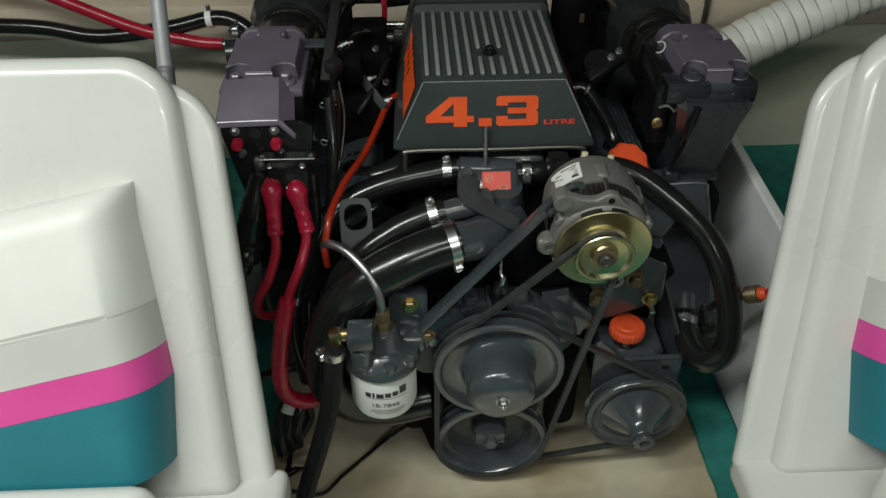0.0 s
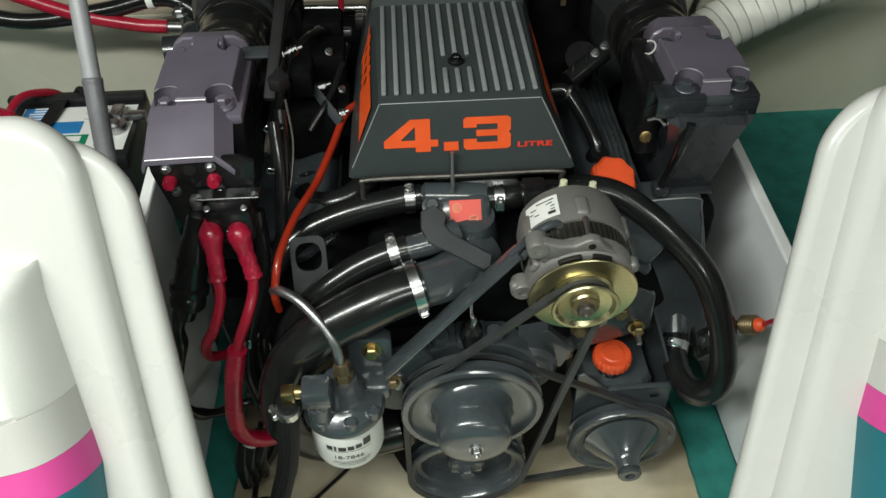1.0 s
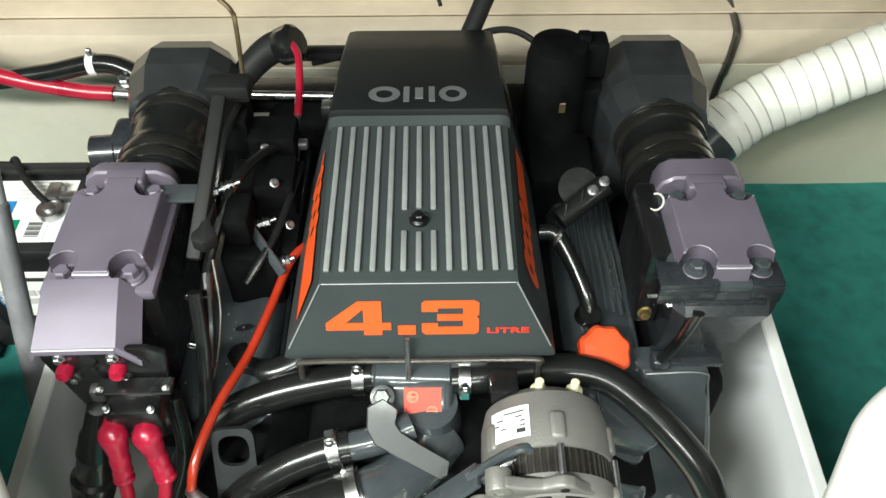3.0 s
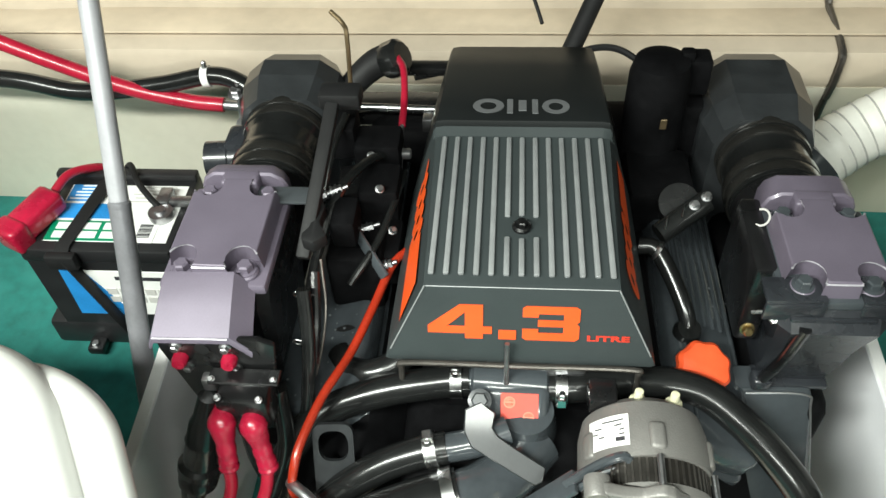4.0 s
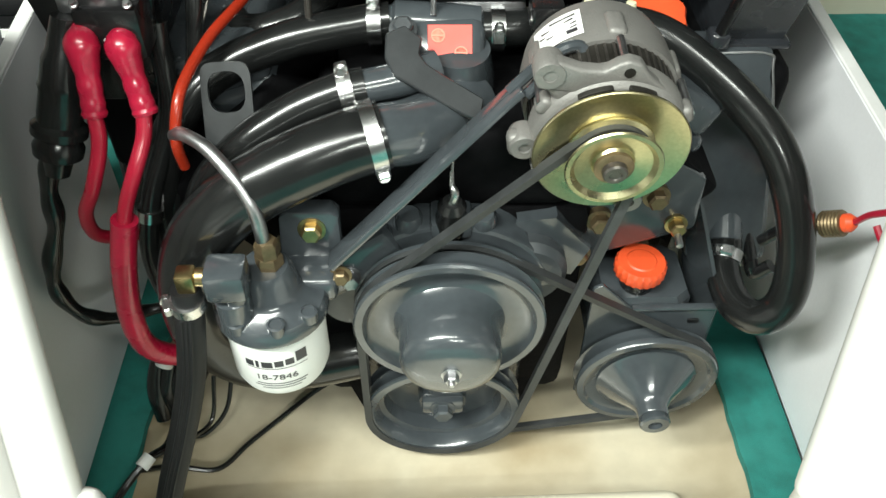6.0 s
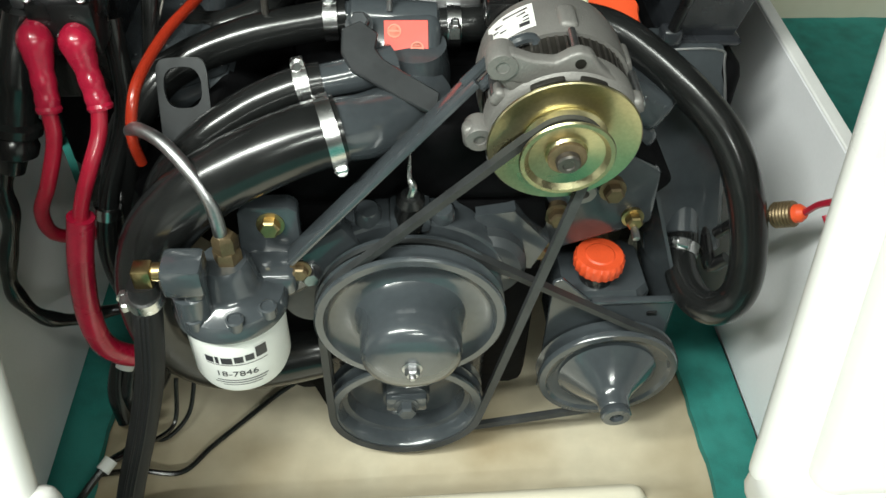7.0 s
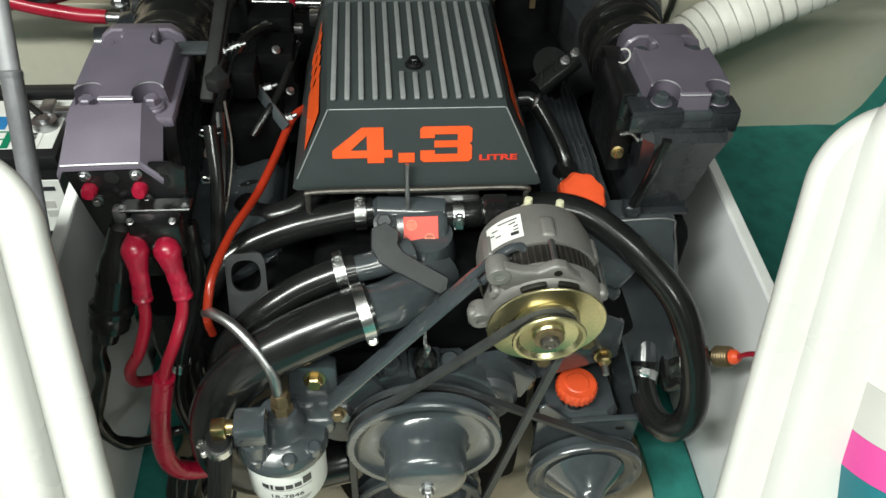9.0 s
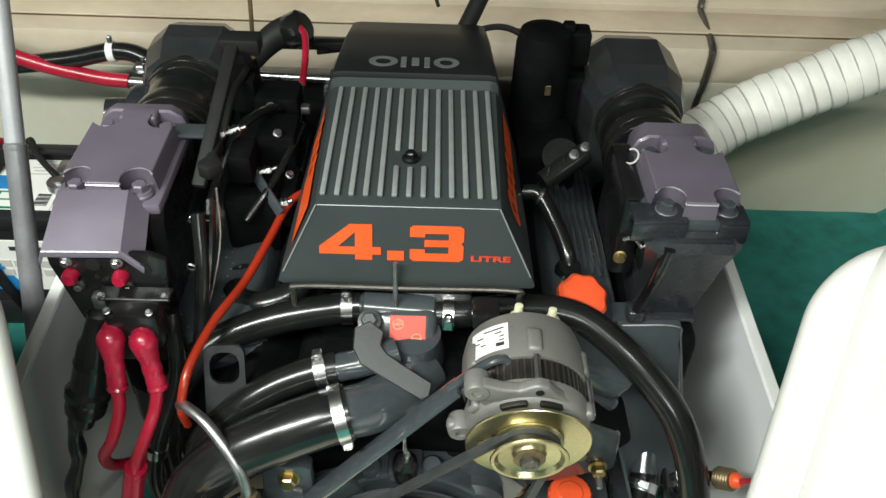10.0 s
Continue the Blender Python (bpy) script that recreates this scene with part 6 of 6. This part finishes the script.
t = thing("ignition_module", (0.262, 1.15, 0.55), "matt black module beside the exhaust manifold", "module")
part("case", rbox(B(), (0.261, 1.15, 0.612), (0.027, 0.115, 0.12), 0.006, 2, Matrix()), BLACK, t)
hoop = AX((0.266, 1.168, 0.6775), (-0.6, -0.4, 0.7))
part("round_clip", tube(B(), [hoop @ Vector((0.0095 * math.cos(0.5 * k), 0.0095 * math.sin(0.5 * k), 0.0008)) for k in range(-3, 6)], 0.0013, 6, 3), GREYVINYL, t, "small pale wire hoop")
bm = B()
hexbolt(bm, (0.25, 1.072, 0.60), (0, -1, 0.3), 0.006, 0.007)
part("brass_nut", bm, BRASS, t, "small brass nut")
part("wire_end", tube(B(), [(0.25, 1.075, 0.625), (0.262, 1.07, 0.63), (0.27, 1.06, 0.625)], 0.0025, 8), STEEL, t)

t = thing("exhaust_nozzle", (-0.42, 1.36, 0.6), "grey round nozzle on the exhaust pipe", "exhaust part")
part("barrel", lathe(B(), [(0.0, 0.03), (0.016, 0.03), (0.018, 0.034), (0.029, 0.036), (0.029, 0.0), (0.027, -0.002), (0.027, -0.03), (0.0, -0.03)], AX((-0.402, 1.345, 0.602), (-1, -0.1, 0.0)) @ Matrix.Diagonal((0.85, 0.85, 0.85, 1)), 26), DEEP, t)
part("neck", rbox(B(), (-0.39, 1.36, 0.61), (0.03, 0.05, 0.045), 0.008, 2), DEEP, t)

# ---- cables along the transom, left ----
t = thing("water_hose", (-0.5, 1.55, 0.53), "glossy black hose with a pale tie along the transom", "hose", "small hoses")
part("tubing", tube(B(), [(-1.1, 1.62, 0.55), (-0.87, 1.61, 0.546), (-0.74, 1.60, 0.528), (-0.60, 1.60, 0.543), (-0.51, 1.60, 0.562), (-0.46, 1.59, 0.557), (-0.42, 1.57, 0.53), (-0.40, 1.55, 0.50)], 0.0155, 14), RUBBER, t)
part("tie", lathe(B(), [(0.0155, -0.006), (0.0175, -0.006), (0.0175, 0.006), (0.0155, 0.006)], AX((-0.515, 1.60, 0.561), (1, 0, 0.1)), 20), PAPER, t, "pale clamp")
part("tie_knob", rbox(B(), (-0.515, 1.60, 0.583), (0.008, 0.008, 0.014), 0.002, 1), DULLSTEEL, t)
t = thing("battery_lead", (-0.5, 1.58, 0.5), "red battery lead along the transom with a bare lug", "cable", "red battery cables")
part("sheath", tube(B(), [(-1.0, 1.58, 0.70), (-0.87, 1.59, 0.645), (-0.77, 1.59, 0.597), (-0.656, 1.59, 0.545), (-0.554, 1.59, 0.518), (-0.495, 1.59, 0.511)], 0.0125, 14), REDCABLE, t)
part("lug", tube(B(), [(-0.50, 1.59, 0.511), (-0.46, 1.588, 0.509), (-0.43, 1.58, 0.508)], 0.0085, 12), DULLSTEEL, t, "bare metal lug")
bm = B()
lathe(bm, [(0.006, -0.05), (0.006, 0.045)], AX((-0.462, 1.58, 0.52), (0.1, 0.0, 1)), 12)
hexbolt(bm, (-0.462, 1.575, 0.545), (0, -0.2, 1), 0.011, 0.01)
hexbolt(bm, (-0.462, 1.572, 0.485), (0, -0.4, 1), 0.010, 0.01)
part("terminal_stud", bm, DULLSTEEL, t)

# ---- duct ----
dp = [(0.475, 1.56, 0.427), (0.555, 1.59, 0.472), (0.66, 1.60, 0.525), (0.76, 1.60, 0.578), (0.85, 1.60, 0.615), (0.92, 1.60, 0.62), (1.12, 1.58, 0.6)]
t = thing("air_duct", dp[0], "white ribbed flexible air duct hung before the transom", "duct")
part("skin", tube(B(), dp, lambda f: 0.0505 + 0.0009 * math.cos(f * 2 * math.pi * 27) + 0.0012 * math.sin(f * 31), 28, 27), DUCT, t)
for v in t.children[0].data.vertices:
    c = v.co
    v.co = c + Vector((0.0, -0.6, 0.8)) * (0.0045 * noise.noise((c.x * 22, c.y * 22, c.z * 22)) + 0.0032 * noise.noise((c.x * 60, c.y * 45, c.z * 45)))
sp = spline(dp, 27)
for k in range(27):
    i = min(len(sp) - 2, int((k + 0.5) / 27 * (len(sp) - 1)))
    d = sp[i + 1] - sp[i]
    part("wire_rib", lathe(B(), [(0.0505, -0.0012), (0.0522, 0.0), (0.0505, 0.0012), (0.049, 0.0)], AX(sp[i], d), 28), GREYVINYL, t)
part("tie", tube(B(), [(0.78, 1.60, 0.645), (0.785, 1.66, 0.70), (0.79, 1.70, 0.74)], 0.003, 6), MATT, t)
part("collar", lathe(B(), [(0.047, -0.03), (0.049, -0.03), (0.049, 0.03), (0.047, 0.03)], AX((0.46, 1.54, 0.425), (0.05, 0.03, 0.04)), 26), GREY, t)

# ---- gas strut ----
t = thing("gas_strut", (-0.48, 0.93, 0.16), "grey metal gas strut standing beside the engine box", "strut")
def on_strut(z):
    k = (z - 0.6) / 0.8646
    return Vector((-0.5011 - 0.0412 * k, 1.1918 + 0.5007 * k, z))
part("cylinder", tube(B(), [on_strut(0.17), on_strut(0.4), on_strut(0.635)], 0.0138, 18), GREYROD, t)
part("collar", lathe(B(), [(0.0138, -0.004), (0.0143, -0.002), (0.0143, 0.003), (0.012, 0.006)], AX(on_strut(0.635), (-0.04, 0.5, 0.86)), 18), GREYROD, t)
part("piston_rod", tube(B(), [on_strut(0.63), on_strut(0.9), on_strut(1.25)], 0.0122, 16), PALEROD, t, "pale grey upper tube")
part("foot", rbox(B(), tuple(on_strut(0.168)), (0.04, 0.05, 0.03), 0.006, 2), BLACK, t)

# ---- battery ----
def battery():
    t = thing("battery", (-0.67, 1.44, 0.16), "black boat battery with blue, green and white labels in a tray", "battery")
    x0, x1, y0, y1 = -0.798, -0.548, 1.345, 1.535
    cx, cy = (x0 + x1) / 2, (y0 + y1) / 2
    part("tray", rbox(B(), (cx, cy + 0.01, 0.185), (x1 - x0 + 0.05, y1 - y0 + 0.012, 0.06), 0.008, 2), BATCASE, t)
    for k in (-1, 1):
        bm = B()
        rbox(bm, (cx + 0.07 * k, y0 - 0.008, 0.165), (0.03, 0.03, 0.018), 0.005, 2)
        part("tray_foot", bm, BATCASE, t)
        bm = B()
        hexbolt(bm, (cx + 0.07 * k, y0 - 0.012, 0.172), (0, 0, 1), 0.007, 0.006)
        part("tray_bolt", bm, DULLSTEEL, t)
    rings = [[Vector((cx + sx * (x1 - x0) / 2 * k, cy + sy * (y1 - y0) / 2 * k, z)) for sx, sy in ((-1, -1), (1, -1), (1, 1), (-1, 1))] for k, z in ((0.93, 0.2), (0.965, 0.375))]
    part("case", loft(B(), rings), BATCASE, t)
    part("lid", rbox(B(), (cx, cy, 0.39), (x1 - x0, y1 - y0, 0.028), 0.005, 2), BATCASE, t)
    part("rim", rbox(B(), (cx, y1 - 0.012, 0.41), (x1 - x0, 0.02, 0.016), 0.004, 2), BATCASE, t)
    z = 0.4045
    lab = part("top_label", rbox(B(), (cx + 0.012, cy - 0.006, z), (0.205, 0.135, 0.0012), 0.0004, 1), PAPER, t, "white, blue and green printed label")
    part("blue_field", rbox(B(), (cx - 0.03, cy - 0.004, z + 0.0012), (0.115, 0.035, 0.001), 0, 1), BLUE, lab, "blue printed field")
    part("blue_field", rbox(B(), (cx - 0.06, cy + 0.04, z + 0.0012), (0.055, 0.04, 0.001), 0, 1), BLUE, lab, "blue printed field")
    part("green_field", rbox(B(), (cx - 0.022, cy - 0.05, z + 0.0012), (0.135, 0.045, 0.001), 0, 1), GREENL, lab, "green printed field")
    for i in range(3):
        for j in range(2):
            part("white_field", rbox(B(), (cx - 0.062 + 0.04 * i, cy - 0.06 + 0.02 * j, z + 0.002), (0.033, 0.015, 0.0008), 0, 1), PAPER, lab)
    part("barcode_field", rbox(B(), (cx + 0.073, cy - 0.05, z + 0.0014), (0.038, 0.05, 0.001), 0, 1), PAPER, lab)
    for i in range(9):
        part("print_bar", rbox(B(), (cx + 0.073, cy - 0.064 + 0.0035 * i, z + 0.0024), (0.022, 0.0012 + 0.0008 * (i % 3), 0.0006), 0, 1), INK, lab)
    for i in range(5):
        part("print_bar", rbox(B(), (cx + 0.06, cy + 0.02 + 0.009 * i, z + 0.0014), (0.07 - 0.012 * (i % 2), 0.0025, 0.0008), 0, 1), GREYVINYL, lab)
        part("print_bar", rbox(B(), (cx - 0.06 + 0.003 * i, cy + 0.025 + 0.008 * i, z + 0.0022), (0.045 - 0.008 * (i % 2), 0.003, 0.0008), 0, 1), PAPER, lab)
    # front label leans with the case
    yf = y0 + 0.004
    fl2 = part("front_label", rbox(B(), (cx + 0.02, yf, 0.30), (0.19, 0.002, 0.11), 0.0006, 1, Matrix.Translation((0, 0, 0))), PAPER, t, "white and blue front label")
    part("blue_field", prism(B(), [(cx - 0.075, 0.355), (cx - 0.035, 0.355), (cx + 0.02, 0.245), (cx - 0.075, 0.245)], -(yf - 0.0012), -(yf - 0.0022), FXY), BLUE, fl2, "blue printed field")
    for i in range(5):
        for j in range(2):
            part("print_bar", rbox(B(), (cx + 0.0 + 0.022 * i, yf - 0.0018, 0.285 + 0.02 * j), (0.017, 0.001, 0.014), 0, 1), GREYVINYL, fl2)
    part("print_bar", rbox(B(), (cx + 0.06, yf - 0.0018, 0.338), (0.09, 0.001, 0.008), 0, 1), INK, fl2)
    # posts, clamps and leads
    bm = B()
    lathe(bm, [(0.011, 0.0), (0.009, 0.022), (0, 0.022)], Matrix.Translation((-0.582, 1.425, 0.402)), 18)
    part("post", bm, DULLSTEEL, t)
    bm = B()
    lathe(bm, [(0.012, 0), (0.02, 0.0), (0.02, 0.016), (0.012, 0.016)], Matrix.Translation((-0.582, 1.425, 0.403)), 20)
    rbox(bm, (-0.56, 1.455, 0.413), (0.05, 0.018, 0.014), 0.004, 2)
    rbox(bm, (-0.585, 1.46, 0.414), (0.022, 0.04, 0.02), 0.004, 2)
    part("post_clamp", bm, DULLSTEEL, t, "dull metal post clamp")
    part("red_boot", rbox(B(), (0, 0, 0), (0.05, 0.095, 0.04), 0.01, 3, Matrix.Translation((-0.785, 1.405, 0.425)) @ pose(0, 0, 0, 6, 0, -25)), RED, t, "red rubber post cover")
    part("boot_end", rbox(B(), (0, 0, 0), (0.052, 0.035, 0.05), 0.008, 3, Matrix.Translation((-0.803, 1.363, 0.42)) @ pose(0, 0, 0, 6, 0, -25)), RED, t)
    part("red_lead", tube(B(), [(-0.77, 1.45, 0.43), (-0.755, 1.485, 0.44), (-0.735, 1.515, 0.43), (-0.715, 1.54, 0.41), (-0.70, 1.56, 0.37)], 0.0075, 12), REDCABLE, t, "red lead")
    part("black_lead", tube(B(), [(-0.582, 1.43, 0.418), (-0.61, 1.455, 0.425), (-0.64, 1.49, 0.425), (-0.665, 1.53, 0.425), (-0.685, 1.548, 0.40), (-0.69, 1.56, 0.36)], 0.0055, 10), MATT, t, "black lead")
    part("strap", loft(B(), [[Vector(p) + o for o in (Vector((-0.012, 0, 0)), Vector((0.012, 0, 0)), Vector((0.012, 0, 0.003)), Vector((-0.012, 0, 0.003)))] for p in ((-0.695, 1.54, 0.41), (-0.70, 1.50, 0.412), (-0.722, 1.352, 0.407), (-0.722, 1.338, 0.402))]), MATT, t, "black hold-down strap")
    part("strap_front", bar(B(), (-0.722, 1.337, 0.404), (-0.655, 1.33, 0.20), 0.003, 0.022, (0, -1, 0), 0.001), MATT, t)
    part("buckle", rbox(B(), (-0.722, 1.334, 0.392), (0.05, 0.016, 0.03), 0.004, 2), MATT, t)
    return t


battery()
